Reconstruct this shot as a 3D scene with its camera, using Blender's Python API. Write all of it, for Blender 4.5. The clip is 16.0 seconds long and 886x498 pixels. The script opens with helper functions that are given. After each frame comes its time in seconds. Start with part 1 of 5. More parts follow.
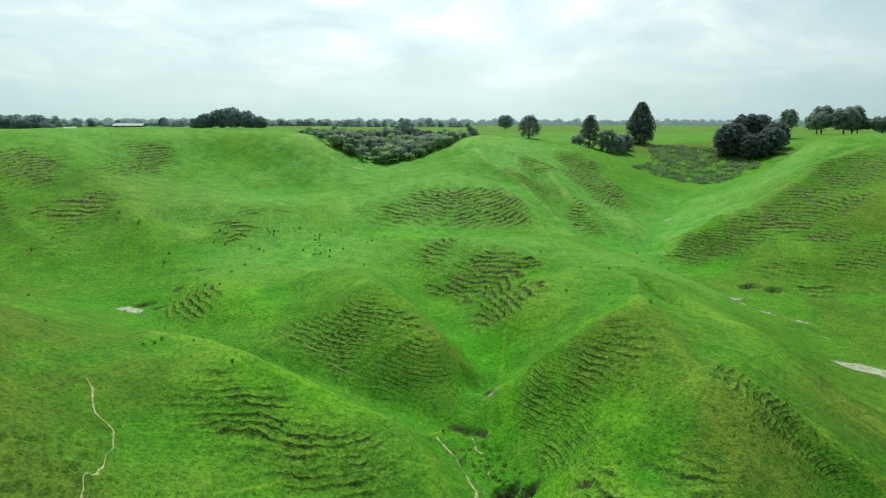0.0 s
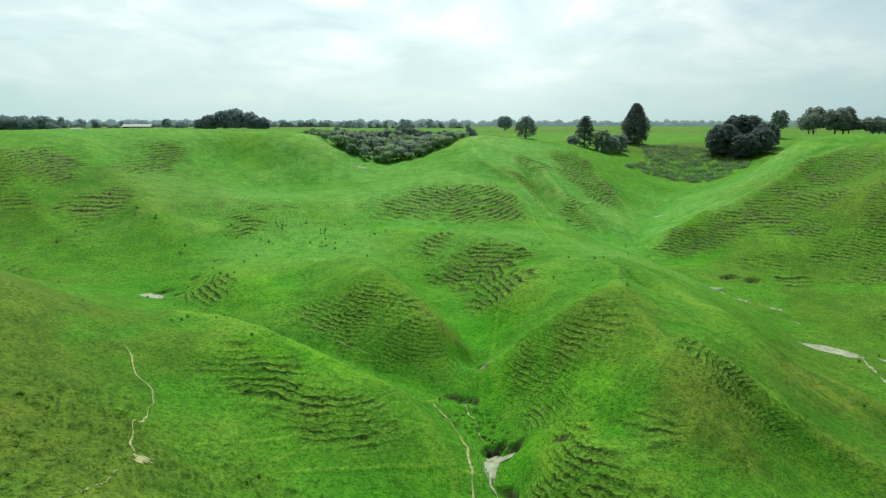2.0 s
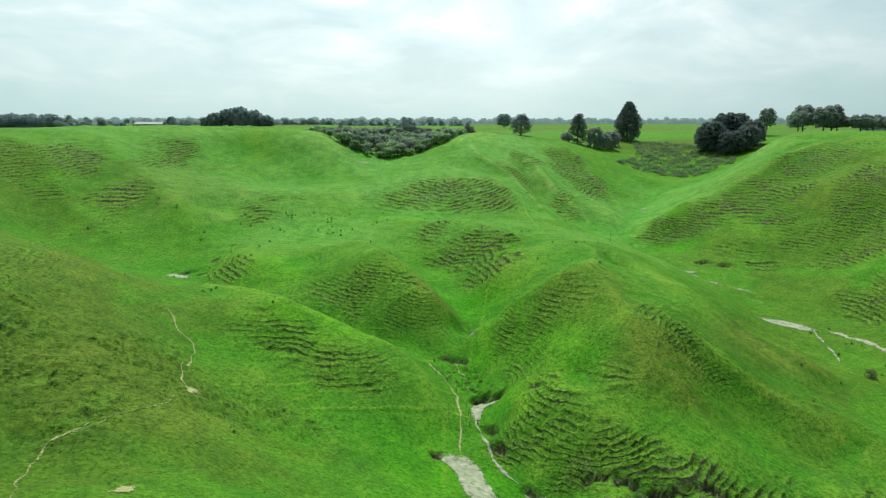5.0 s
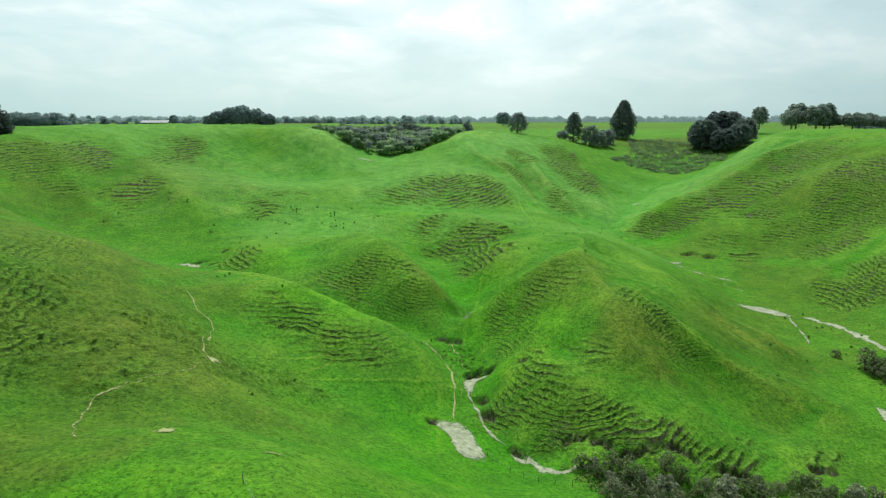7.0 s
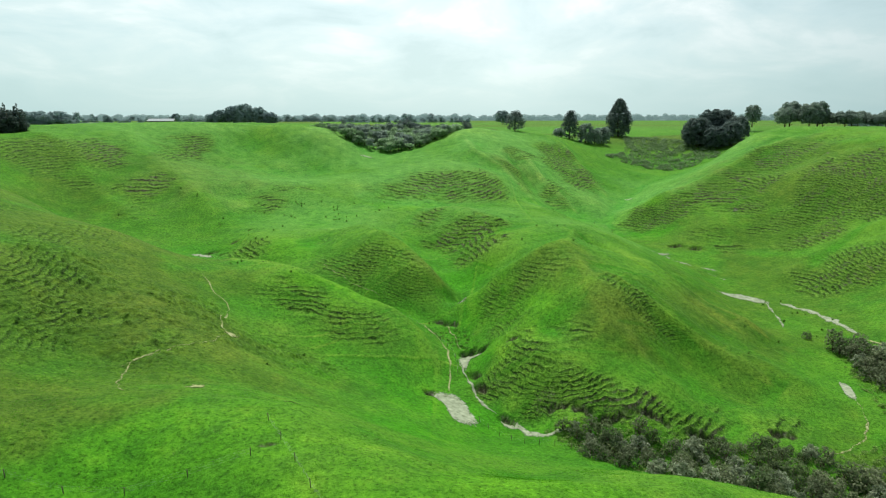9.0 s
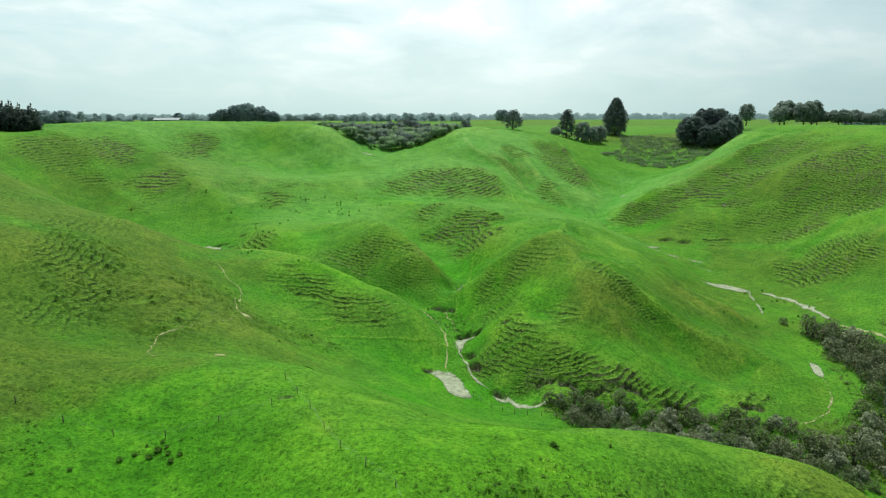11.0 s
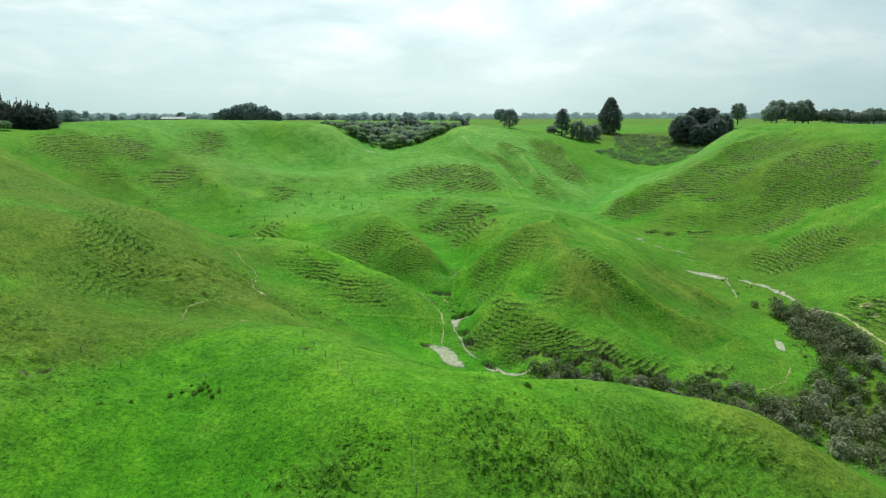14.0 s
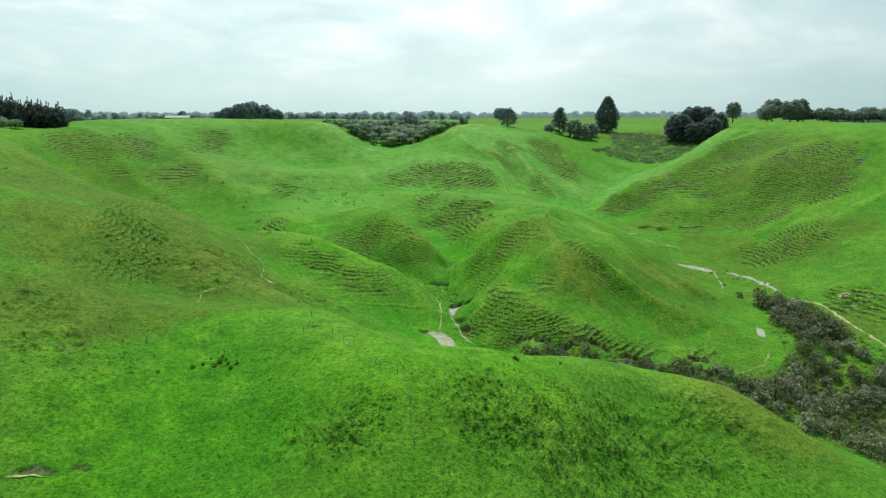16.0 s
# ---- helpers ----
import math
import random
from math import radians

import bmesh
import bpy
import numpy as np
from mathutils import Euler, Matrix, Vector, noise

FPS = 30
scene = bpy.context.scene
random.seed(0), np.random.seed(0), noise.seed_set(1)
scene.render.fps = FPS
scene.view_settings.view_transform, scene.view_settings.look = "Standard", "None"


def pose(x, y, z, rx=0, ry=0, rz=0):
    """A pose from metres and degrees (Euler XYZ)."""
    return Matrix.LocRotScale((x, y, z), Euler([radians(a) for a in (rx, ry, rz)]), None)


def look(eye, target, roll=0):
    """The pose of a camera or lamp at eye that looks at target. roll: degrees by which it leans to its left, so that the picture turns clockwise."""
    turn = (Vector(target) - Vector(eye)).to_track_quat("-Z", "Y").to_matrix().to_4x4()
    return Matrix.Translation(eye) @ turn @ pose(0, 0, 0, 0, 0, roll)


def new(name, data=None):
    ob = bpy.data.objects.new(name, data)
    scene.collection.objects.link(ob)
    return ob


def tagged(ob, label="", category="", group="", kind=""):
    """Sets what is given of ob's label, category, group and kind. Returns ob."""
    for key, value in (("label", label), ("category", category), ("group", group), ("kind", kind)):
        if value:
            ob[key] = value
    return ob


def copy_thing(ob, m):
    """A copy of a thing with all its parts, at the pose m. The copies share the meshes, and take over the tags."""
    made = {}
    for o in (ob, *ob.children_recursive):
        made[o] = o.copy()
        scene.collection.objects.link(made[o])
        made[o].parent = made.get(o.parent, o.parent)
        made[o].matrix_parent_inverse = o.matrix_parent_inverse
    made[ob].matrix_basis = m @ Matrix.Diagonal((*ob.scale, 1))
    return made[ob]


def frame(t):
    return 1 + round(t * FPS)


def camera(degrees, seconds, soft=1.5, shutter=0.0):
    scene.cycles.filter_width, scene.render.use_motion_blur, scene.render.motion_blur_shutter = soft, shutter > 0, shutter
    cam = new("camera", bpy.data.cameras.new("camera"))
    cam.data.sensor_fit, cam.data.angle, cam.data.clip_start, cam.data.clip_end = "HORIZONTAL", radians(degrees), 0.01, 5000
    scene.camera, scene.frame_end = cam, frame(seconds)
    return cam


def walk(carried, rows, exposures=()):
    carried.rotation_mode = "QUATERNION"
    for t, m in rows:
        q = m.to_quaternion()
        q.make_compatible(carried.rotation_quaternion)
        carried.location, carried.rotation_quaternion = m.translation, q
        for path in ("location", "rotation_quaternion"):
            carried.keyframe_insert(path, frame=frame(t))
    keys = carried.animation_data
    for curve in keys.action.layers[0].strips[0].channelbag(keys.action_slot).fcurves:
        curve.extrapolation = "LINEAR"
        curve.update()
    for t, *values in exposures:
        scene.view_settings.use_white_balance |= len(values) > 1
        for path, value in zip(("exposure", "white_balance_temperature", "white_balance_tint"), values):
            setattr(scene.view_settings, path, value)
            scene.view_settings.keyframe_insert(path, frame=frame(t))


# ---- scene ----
cam = camera(70, 16.0, soft=1.2)
PATH = [
    (0, pose(-0.00, -0.00, 60.00, 78.683, -0.086, -0.000)),
    (1, pose(0.41, -6.56, 59.89, 78.750, -0.072, 0.037)),
    (2, pose(0.97, -13.75, 59.82, 78.776, -0.060, 0.081)),
    (3, pose(1.51, -20.63, 59.72, 78.738, -0.048, 0.131)),
    (4, pose(2.06, -27.26, 59.65, 78.663, -0.039, 0.176)),
    (5, pose(2.68, -33.87, 59.67, 78.584, -0.034, 0.210)),
    (6, pose(3.29, -40.23, 59.69, 78.512, -0.026, 0.233)),
    (7, pose(3.81, -46.17, 59.63, 78.446, -0.010, 0.249)),
    (8, pose(4.30, -52.10, 59.54, 78.379, 0.013, 0.269)),
    (9, pose(4.81, -58.37, 59.47, 78.307, 0.036, 0.299)),
    (10, pose(5.30, -64.43, 59.42, 78.249, 0.056, 0.335)),
    (11, pose(5.75, -69.74, 59.35, 78.223, 0.069, 0.366)),
    (12, pose(6.16, -74.86, 59.26, 78.213, 0.076, 0.388)),
    (13, pose(6.54, -80.31, 59.15, 78.199, 0.076, 0.397)),
    (14, pose(6.92, -85.60, 59.02, 78.172, 0.075, 0.401)),
    (15, pose(7.29, -90.26, 58.91, 78.129, 0.073, 0.408)),
    (16, pose(7.61, -95.00, 58.93, 78.075, 0.072, 0.417)),
]
walk(cam, PATH)

# ---- sky and sun ----
SUN_EL, SUN_AZ = 64, -6   # degrees above the horizon, degrees east of straight ahead
world = bpy.data.worlds.new("overcast")
scene.world = world
world.use_nodes = True


def wire(tree, a, out, b, inp):
    tree.links.new(a.outputs[out], b.inputs[inp])


def node(tree, kind, **values):
    n = tree.nodes.new(kind)
    for key, value in values.items():
        if key in n.inputs:
            n.inputs[key].default_value = value
    return n


def maths(tree, op, a, b=None):
    n = tree.nodes.new("ShaderNodeMath")
    n.operation = op
    for i, v in enumerate((a, b)):
        if v is None:
            continue
        if isinstance(v, (int, float)):
            n.inputs[i].default_value = v
        else:
            tree.links.new(v, n.inputs[i])
    return n.outputs[0]


def ramp(tree, fac, stops):
    n = tree.nodes.new("ShaderNodeValToRGB")
    while len(n.color_ramp.elements) < len(stops):
        n.color_ramp.elements.new(0.5)
    for e, (at, colour) in zip(n.color_ramp.elements, stops):
        e.position = at
        e.color = colour if len(colour) == 4 else (*colour, 1)
    tree.links.new(fac, n.inputs[0])
    return n.outputs[0]


def mixed(tree, fac, a, b, mode="MIX"):
    n = tree.nodes.new("ShaderNodeMix")
    n.data_type, n.blend_type = "RGBA", mode
    for sock, v in ((n.inputs[0], fac), (n.inputs[6], a), (n.inputs[7], b)):
        if isinstance(v, (int, float)):
            sock.default_value = v
        elif isinstance(v, tuple):
            sock.default_value = (*v, 1)
        else:
            tree.links.new(v, sock)
    return n.outputs[2]


def make_sky():
    t = world.node_tree
    bg = t.nodes["Background"]
    sky = t.nodes.new("ShaderNodeTexSky")
    sky.sky_type, sky.sun_disc = "NISHITA", False
    sky.sun_elevation, sky.sun_rotation = radians(SUN_EL), radians(SUN_AZ)
    sky.air_density, sky.dust_density = 1.0, 3.0
    co = t.nodes.new("ShaderNodeTexCoord")
    sep = t.nodes.new("ShaderNodeSeparateXYZ")
    wire(t, co, "Generated", sep, 0)
    # the cloud deck: a plane seen from below
    h = maths(t, "MAXIMUM", maths(t, "ADD", sep.outputs[2], 0.26), 0.05)
    put = t.nodes.new("ShaderNodeCombineXYZ")
    t.links.new(maths(t, "DIVIDE", sep.outputs[0], h), put.inputs[0])
    t.links.new(maths(t, "DIVIDE", sep.outputs[1], h), put.inputs[1])
    big = node(t, "ShaderNodeTexNoise", Scale=1.9, Detail=8.0, Roughness=0.55, Distortion=0.4)
    t.links.new(put.outputs[0], big.inputs["Vector"])
    cloud = ramp(t, big.outputs[0], [(0.33, (6.4, 8.2, 8.3)), (0.44, (7.8, 9.5, 9.6)), (0.52, (8.9, 10.2, 10.1)), (0.60, (11.0, 11.6, 11.4))])
    glow = maths(t, "MAXIMUM", maths(t, "MULTIPLY", sep.outputs[2], 1.0), 0.0)
    low = ramp(t, glow, [(0.0, (6.2, 8.2, 8.0)), (0.05, (6.6, 8.6, 8.4)), (0.16, (8.0, 9.7, 9.5))])
    veil = ramp(t, glow, [(0.0, (1, 1, 1)), (0.04, (0.8, 0.8, 0.8)), (0.15, (0.1, 0.1, 0.1))])
    deck = mixed(t, veil, cloud, low)
    thin = mixed(t, 0.88, sky.outputs[0], deck)
    # the deck is thinner and brighter on the sun's side of the sky
    ahead = maths(t, "ADD", maths(t, "MULTIPLY", sep.outputs[1], 0.5), 0.5)
    side = ramp(t, ahead, [(0.0, (0.40, 0.42, 0.44)), (0.45, (0.52, 0.54, 0.56)), (0.85, (0.95, 0.97, 0.98)), (1.0, (1.06, 1.06, 1.06))])
    thin = mixed(t, 1.0, thin, side, "MULTIPLY")
    across = maths(t, "ADD", maths(t, "MULTIPLY", sep.outputs[0], 0.5), 0.5)
    thin = mixed(t, 1.0, thin, ramp(t, across, [(0.2, (0.93, 0.97, 0.97)), (0.55, (1.07, 1.06, 1.06)), (0.68, (0.88, 0.91, 0.92)), (0.8, (0.74, 0.79, 0.81))]), "MULTIPLY")
    t.links.new(thin, bg.inputs[0])
    bg.inputs[1].default_value = 0.1


make_sky()
sun_lamp = bpy.data.lights.new("sun", "SUN")
sun_lamp.energy, sun_lamp.angle, sun_lamp.color = 4.1, radians(9), (1.0, 0.96, 0.88)
sun = new("sun", sun_lamp)
sun.matrix_world = look((0, 0, 0), (-math.sin(radians(SUN_AZ)) * math.cos(radians(SUN_EL)), -math.cos(radians(SUN_AZ)) * math.cos(radians(SUN_EL)), -math.sin(radians(SUN_EL))))


# ---- materials ----
def material(name, rough=0.8):
    m = bpy.data.materials.new(name)
    m.use_nodes = True
    t = m.node_tree
    p = t.nodes["Principled BSDF"]
    p.inputs["Roughness"].default_value = rough
    p.inputs["Specular IOR Level"].default_value = 0.06
    return m, t, p


def noise_at(t, scale, detail=4.0, rough=0.55, vector=None):
    n = node(t, "ShaderNodeTexNoise", Scale=scale, Detail=detail, Roughness=rough)
    if vector is None:
        co = t.nodes.new("ShaderNodeTexCoord")
        vector = co.outputs["Object"]
    t.links.new(vector, n.inputs["Vector"])
    return n.outputs[0]


def bump(t, p, height, strength, distance):
    b = node(t, "ShaderNodeBump", Strength=strength, Distance=distance)
    t.links.new(height, b.inputs["Height"])
    t.links.new(b.outputs[0], p.inputs["Normal"])


def attribute(t, name):
    a = t.nodes.new("ShaderNodeAttribute")
    a.attribute_name = name
    return a.outputs["Fac"]


def pasture():
    m, t, p = material("pasture", 0.8)
    wide = noise_at(t, 0.035, 4)
    mid = noise_at(t, 0.22, 5, 0.6)
    fine = noise_at(t, 1.3, 6, 0.7)
    lush = ramp(t, wide, [(0.3, (0.044, 0.179, 0.014)), (0.5, (0.074, 0.243, 0.017)), (0.7, (0.118, 0.279, 0.024))])
    patchy = ramp(t, mid, [(0.3, (0.036, 0.140, 0.014)), (0.55, (0.081, 0.243, 0.018)), (0.75, (0.143, 0.298, 0.027))])
    grass = mixed(t, 0.5, lush, patchy)
    dry = ramp(t, mid, [(0.3, (0.062, 0.115, 0.015)), (0.6, (0.102, 0.150, 0.020)), (0.8, (0.136, 0.170, 0.028))])
    rich = ramp(t, mid, [(0.3, (0.044, 0.190, 0.009)), (0.55, (0.072, 0.275, 0.011)), (0.75, (0.118, 0.325, 0.018))])
    grass = mixed(t, maths(t, "MULTIPLY", attribute(t, "lush"), 0.85), grass, rich)
    # far turf takes a paler tone that paints in distance haze
    haze_tint = ramp(t, mid, [(0.3, (0.078, 0.235, 0.040)), (0.55, (0.118, 0.320, 0.055)), (0.75, (0.170, 0.370, 0.075))])
    grass = mixed(t, attribute(t, "pale"), grass, haze_tint)
    grass = mixed(t, attribute(t, "dry"), grass, dry)
    # paler crests and darker hollows: leaner turf, with slope shading painted in too
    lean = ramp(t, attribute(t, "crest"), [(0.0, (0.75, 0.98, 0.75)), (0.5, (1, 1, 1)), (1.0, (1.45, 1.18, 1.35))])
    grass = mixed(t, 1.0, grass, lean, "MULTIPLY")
    # rank growth on trodden steps; risers also painted dark as shade, short treads pale
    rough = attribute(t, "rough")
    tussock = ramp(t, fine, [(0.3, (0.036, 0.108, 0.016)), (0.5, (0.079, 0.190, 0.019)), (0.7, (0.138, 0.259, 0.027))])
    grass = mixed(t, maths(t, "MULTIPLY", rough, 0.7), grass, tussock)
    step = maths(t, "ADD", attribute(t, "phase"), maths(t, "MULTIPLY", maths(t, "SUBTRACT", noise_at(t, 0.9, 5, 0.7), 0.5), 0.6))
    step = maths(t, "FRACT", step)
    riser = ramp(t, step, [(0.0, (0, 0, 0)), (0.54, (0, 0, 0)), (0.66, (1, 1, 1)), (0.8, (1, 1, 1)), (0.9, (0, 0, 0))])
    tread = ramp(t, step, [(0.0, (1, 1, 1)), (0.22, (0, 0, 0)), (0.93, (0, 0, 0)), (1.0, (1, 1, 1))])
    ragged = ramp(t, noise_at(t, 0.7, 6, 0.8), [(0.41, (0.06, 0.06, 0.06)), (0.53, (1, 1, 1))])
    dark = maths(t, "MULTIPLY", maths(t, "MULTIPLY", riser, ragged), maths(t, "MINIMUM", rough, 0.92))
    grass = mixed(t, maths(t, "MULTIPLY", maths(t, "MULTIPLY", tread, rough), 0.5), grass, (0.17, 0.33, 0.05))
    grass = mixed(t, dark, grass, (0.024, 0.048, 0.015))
    speck = ramp(t, fine, [(0.34, (0.52, 0.57, 0.55)), (0.5, (1, 1, 1)), (0.66, (1.38, 1.28, 1.2))])
    grass = mixed(t, 0.95, grass, speck, "MULTIPLY")
    dots = ramp(t, noise_at(t, 2.7, 4, 0.65), [(0.34, (0.30, 0.36, 0.34)), (0.45, (1, 1, 1)), (0.57, (1, 1, 1)), (0.68, (1.5, 1.36, 1.3))])
    grass = mixed(t, 0.9, grass, dots, "MULTIPLY")
    # bare earth, its darkest tones also painting the shade of cut banks and ledges
    earth = ramp(t, noise_at(t, 0.9, 6, 0.65), [(0.3, (0.020, 0.018, 0.010)), (0.5, (0.055, 0.050, 0.034)), (0.66, (0.22, 0.21, 0.15)), (0.75, (0.40, 0.39, 0.31))])
    colour = mixed(t, attribute(t, "soil"), grass, earth)
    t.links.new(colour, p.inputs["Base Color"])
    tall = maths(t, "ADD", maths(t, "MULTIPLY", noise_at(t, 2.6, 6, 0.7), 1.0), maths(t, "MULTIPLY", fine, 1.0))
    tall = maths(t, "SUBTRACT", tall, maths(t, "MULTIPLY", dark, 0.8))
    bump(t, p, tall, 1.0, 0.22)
    return m


def plain(name, stops, scale, rough=0.8, lift=0.05, detail=5, per_object=0.0, worn=False):
    """A surface of a few tones in noise, with a fine relief; worn: turf shows through towards its edge."""
    m, t, p = material(name, rough)
    n = noise_at(t, scale, detail, 0.62)
    colour = ramp(t, n, stops)
    if per_object:
        info = t.nodes.new("ShaderNodeObjectInfo")
        tone = ramp(t, info.outputs["Random"], [(0.0, (1 - per_object, 1 - per_object, 1 - per_object * 0.7)), (1.0, (1 + per_object, 1 + per_object * 0.8, 1 + per_object * 0.6))])
        colour = mixed(t, 1.0, colour, tone, "MULTIPLY")
    t.links.new(colour, p.inputs["Base Color"])
    if lift:
        bump(t, p, noise_at(t, scale * 4, 5, 0.65), 0.6, lift)
    if worn:
        gap = maths(t, "ADD", attribute(t, "edge"), maths(t, "MULTIPLY", maths(t, "SUBTRACT", noise_at(t, 1.7, 6, 0.75), 0.5), 1.9))
        t.links.new(ramp(t, gap, [(0.16, (0, 0, 0)), (0.30, (1, 1, 1))]), p.inputs["Alpha"])
    return m


def leafage(name, dark, mid, light, per_object=0.2, through_leaf=0.5):
    """Leaves: tones that change from clump to clump, and a little light through them."""
    m, t, p = material(name, 0.65)
    geo = t.nodes.new("ShaderNodeNewGeometry")
    colour = ramp(t, geo.outputs["Random Per Island"], [(0.1, dark), (0.5, mid), (0.95, light)])
    info = t.nodes.new("ShaderNodeObjectInfo")
    tone = ramp(t, info.outputs["Random"], [(0.0, (1 - per_object,) * 3), (1.0, (1 + per_object, 1 + per_object * 0.7, 1 + per_object * 0.5))])
    colour = mixed(t, 1.0, colour, tone, "MULTIPLY")
    t.links.new(colour, p.inputs["Base Color"])
    glow = t.nodes.new("ShaderNodeBsdfTranslucent")
    t.links.new(colour, glow.inputs["Color"])
    both = node(t, "ShaderNodeMixShader", Fac=through_leaf)
    t.links.new(p.outputs[0], both.inputs[1])
    t.links.new(glow.outputs[0], both.inputs[2])
    t.links.new(both.outputs[0], t.nodes["Material Output"].inputs["Surface"])
    return m


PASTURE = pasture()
SILT = plain("silt", [(0.3, (0.13, 0.16, 0.09)), (0.45, (0.245, 0.285, 0.19)), (0.6, (0.32, 0.365, 0.255)), (0.75, (0.42, 0.465, 0.34))], 0.9, 0.9, 0.05, worn=True)
TRACK = plain("track_earth", [(0.3, (0.13, 0.19, 0.05)), (0.5, (0.29, 0.32, 0.14)), (0.7, (0.44, 0.45, 0.26))], 1.6, 0.9, 0.04, worn=True)
EARTH = plain("bank_earth", [(0.3, (0.04, 0.05, 0.026)), (0.5, (0.10, 0.125, 0.07)), (0.7, (0.20, 0.23, 0.15))], 1.8, 0.95, 0.08, worn=True)
BARK = plain("bark", [(0.3, (0.06, 0.045, 0.035)), (0.7, (0.16, 0.12, 0.09))], 3.0, 0.9, 0.05)
POST = plain("post_wood", [(0.3, (0.05, 0.042, 0.034)), (0.7, (0.15, 0.13, 0.10))], 6.0, 0.85, 0.01)
WIRE = plain("fence_wire", [(0.3, (0.25, 0.25, 0.25)), (0.7, (0.4, 0.4, 0.4))], 6.0, 0.5, 0.0)
# rim pines and broad leaves painted lighter for haze; PINE_DARK stands nearer
PINE = leafage("pine_needles", (0.10, 0.145, 0.138), (0.13, 0.185, 0.172), (0.165, 0.23, 0.21))
PINE_DARK = leafage("dark_pine_needles", (0.055, 0.085, 0.078), (0.078, 0.115, 0.10), (0.105, 0.15, 0.13), 0.15)
BROAD = leafage("broad_leaves", (0.20, 0.275, 0.24), (0.24, 0.325, 0.28), (0.29, 0.39, 0.32))
# distance haze painted into the leaf colour, paler and bluer
FAR_HAZE_LEAF = leafage("hazed_tree_leaves", (0.23, 0.33, 0.34), (0.26, 0.37, 0.38), (0.30, 0.42, 0.43))
SCRUB = leafage("scrub_leaves", (0.085, 0.115, 0.060), (0.145, 0.185, 0.100), (0.24, 0.295, 0.175), 0.2, 0.45)
SILVER = leafage("silver_leaves", (0.13, 0.175, 0.105), (0.23, 0.29, 0.185), (0.37, 0.44, 0.31), 0.2, 0.4)
BUSH = leafage("native_bush_leaves", (0.129, 0.237, 0.120), (0.239, 0.402, 0.221), (0.368, 0.536, 0.331), 0.3)
GULLY = leafage("gully_leaves", (0.065, 0.105, 0.046), (0.105, 0.16, 0.068), (0.17, 0.24, 0.11), 0.3, 0.4)
GULLY_FAR = leafage("far_scrub_leaves", (0.095, 0.17, 0.08), (0.15, 0.25, 0.125), (0.21, 0.33, 0.17), 0.3)
WEED = leafage("weed_leaves", (0.09, 0.20, 0.04), (0.18, 0.31, 0.07), (0.30, 0.42, 0.14), 0.2)
TUFT = leafage("rush_blades", (0.055, 0.14, 0.026), (0.10, 0.22, 0.04), (0.17, 0.31, 0.06), 0.1)
# pale blue-green glow added to the far woods in place of haze
HAZE_LEAF = plain("hazed_far_woods", [(0.3, (0.16, 0.23, 0.21)), (0.7, (0.22, 0.29, 0.27))], 0.02, 0.9, 0.0)
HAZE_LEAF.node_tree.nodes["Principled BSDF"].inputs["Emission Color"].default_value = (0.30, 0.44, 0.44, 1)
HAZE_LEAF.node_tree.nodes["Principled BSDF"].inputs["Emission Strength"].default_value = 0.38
IRON = plain("roof_iron", [(0.3, (0.30, 0.34, 0.36)), (0.7, (0.42, 0.46, 0.48))], 0.7, 0.55, 0.01)
BOARD = plain("barn_boards", [(0.3, (0.16, 0.15, 0.14)), (0.7, (0.28, 0.27, 0.25))], 1.2, 0.85, 0.01)
# near-black panels that paint the unlit inside of the barn
DOORWAY = plain("barn_inside", [(0.3, (0.02, 0.02, 0.02)), (0.7, (0.05, 0.05, 0.05))], 1.0, 0.9, 0.0)

# ---- lie of the land: crests, gullies and slopes as lines of x, y, z ----
LAND = {}
LAND["left_rim"] = [(-195, 195, 50.3), (-196, 220, 51.7), (-193, 270, 55.6), (-173, 300, 56.2), (-150, 320, 56.6), (-127, 330, 55.6), (-101, 335, 54.2), (-73, 330, 51.2), (-59, 325, 44.7)]
LAND["left_hill_high"] = [(-167, 208, 38.9), (-155, 229, 41), (-142, 250, 41), (-132, 281, 41.4), (-106, 314, 42.9), (-78, 317, 42.8)]
LAND["left_hill_mid"] = [(-148, 176, 26.8), (-141, 198, 26), (-123, 208, 28.3), (-106, 214, 30), (-91, 234, 30.4), (-86, 285, 31), (-65, 303, 34.6)]
LAND["left_hill_low"] = [(-120, 150, 20), (-104, 165, 16.2), (-95, 182, 17.3), (-84, 197, 20.4), (-72, 212, 21.7), (-58, 212, 20.5)]
LAND["fence_gully"] = [(-80, 160, 12), (-62, 142, 12.4), (-45, 128, 12.5), (-30, 119.5, 10.5), (-18, 115, 8.4), (-9, 112.5, 5.9), (1, 109, 4.6), (7, 101, 2.8), (10.5, 92, 1.4), (11, 80, 0.6), (14, 68, 0), (22, 60, -0.8), (35, 55, -1.5)]
LAND["head_spur"] = [(-60, 160, 18), (-50, 150, 17.5), (-66, 172, 17.5)]
LAND["notch_gully"] = [(-37, 291, 32.3), (-39, 249, 27.5), (-43, 222, 21.6), (-43, 190, 18.1), (-40, 155, 16.5), (-36, 128, 14)]
LAND["round_hill_crest"] = [(-14, 137, 23.6), (-20, 149, 24), (-25, 162, 22.5), (-28, 185, 18)]
LAND["round_hill_face"] = [(-28, 133, 17), (-18, 124.5, 15.2), (-9.9, 121, 13.2), (-2, 122, 15), (2, 124, 13), (0, 172, 11), (5, 150, 9.5), (8, 135, 7.6), (6, 122, 5.4)]
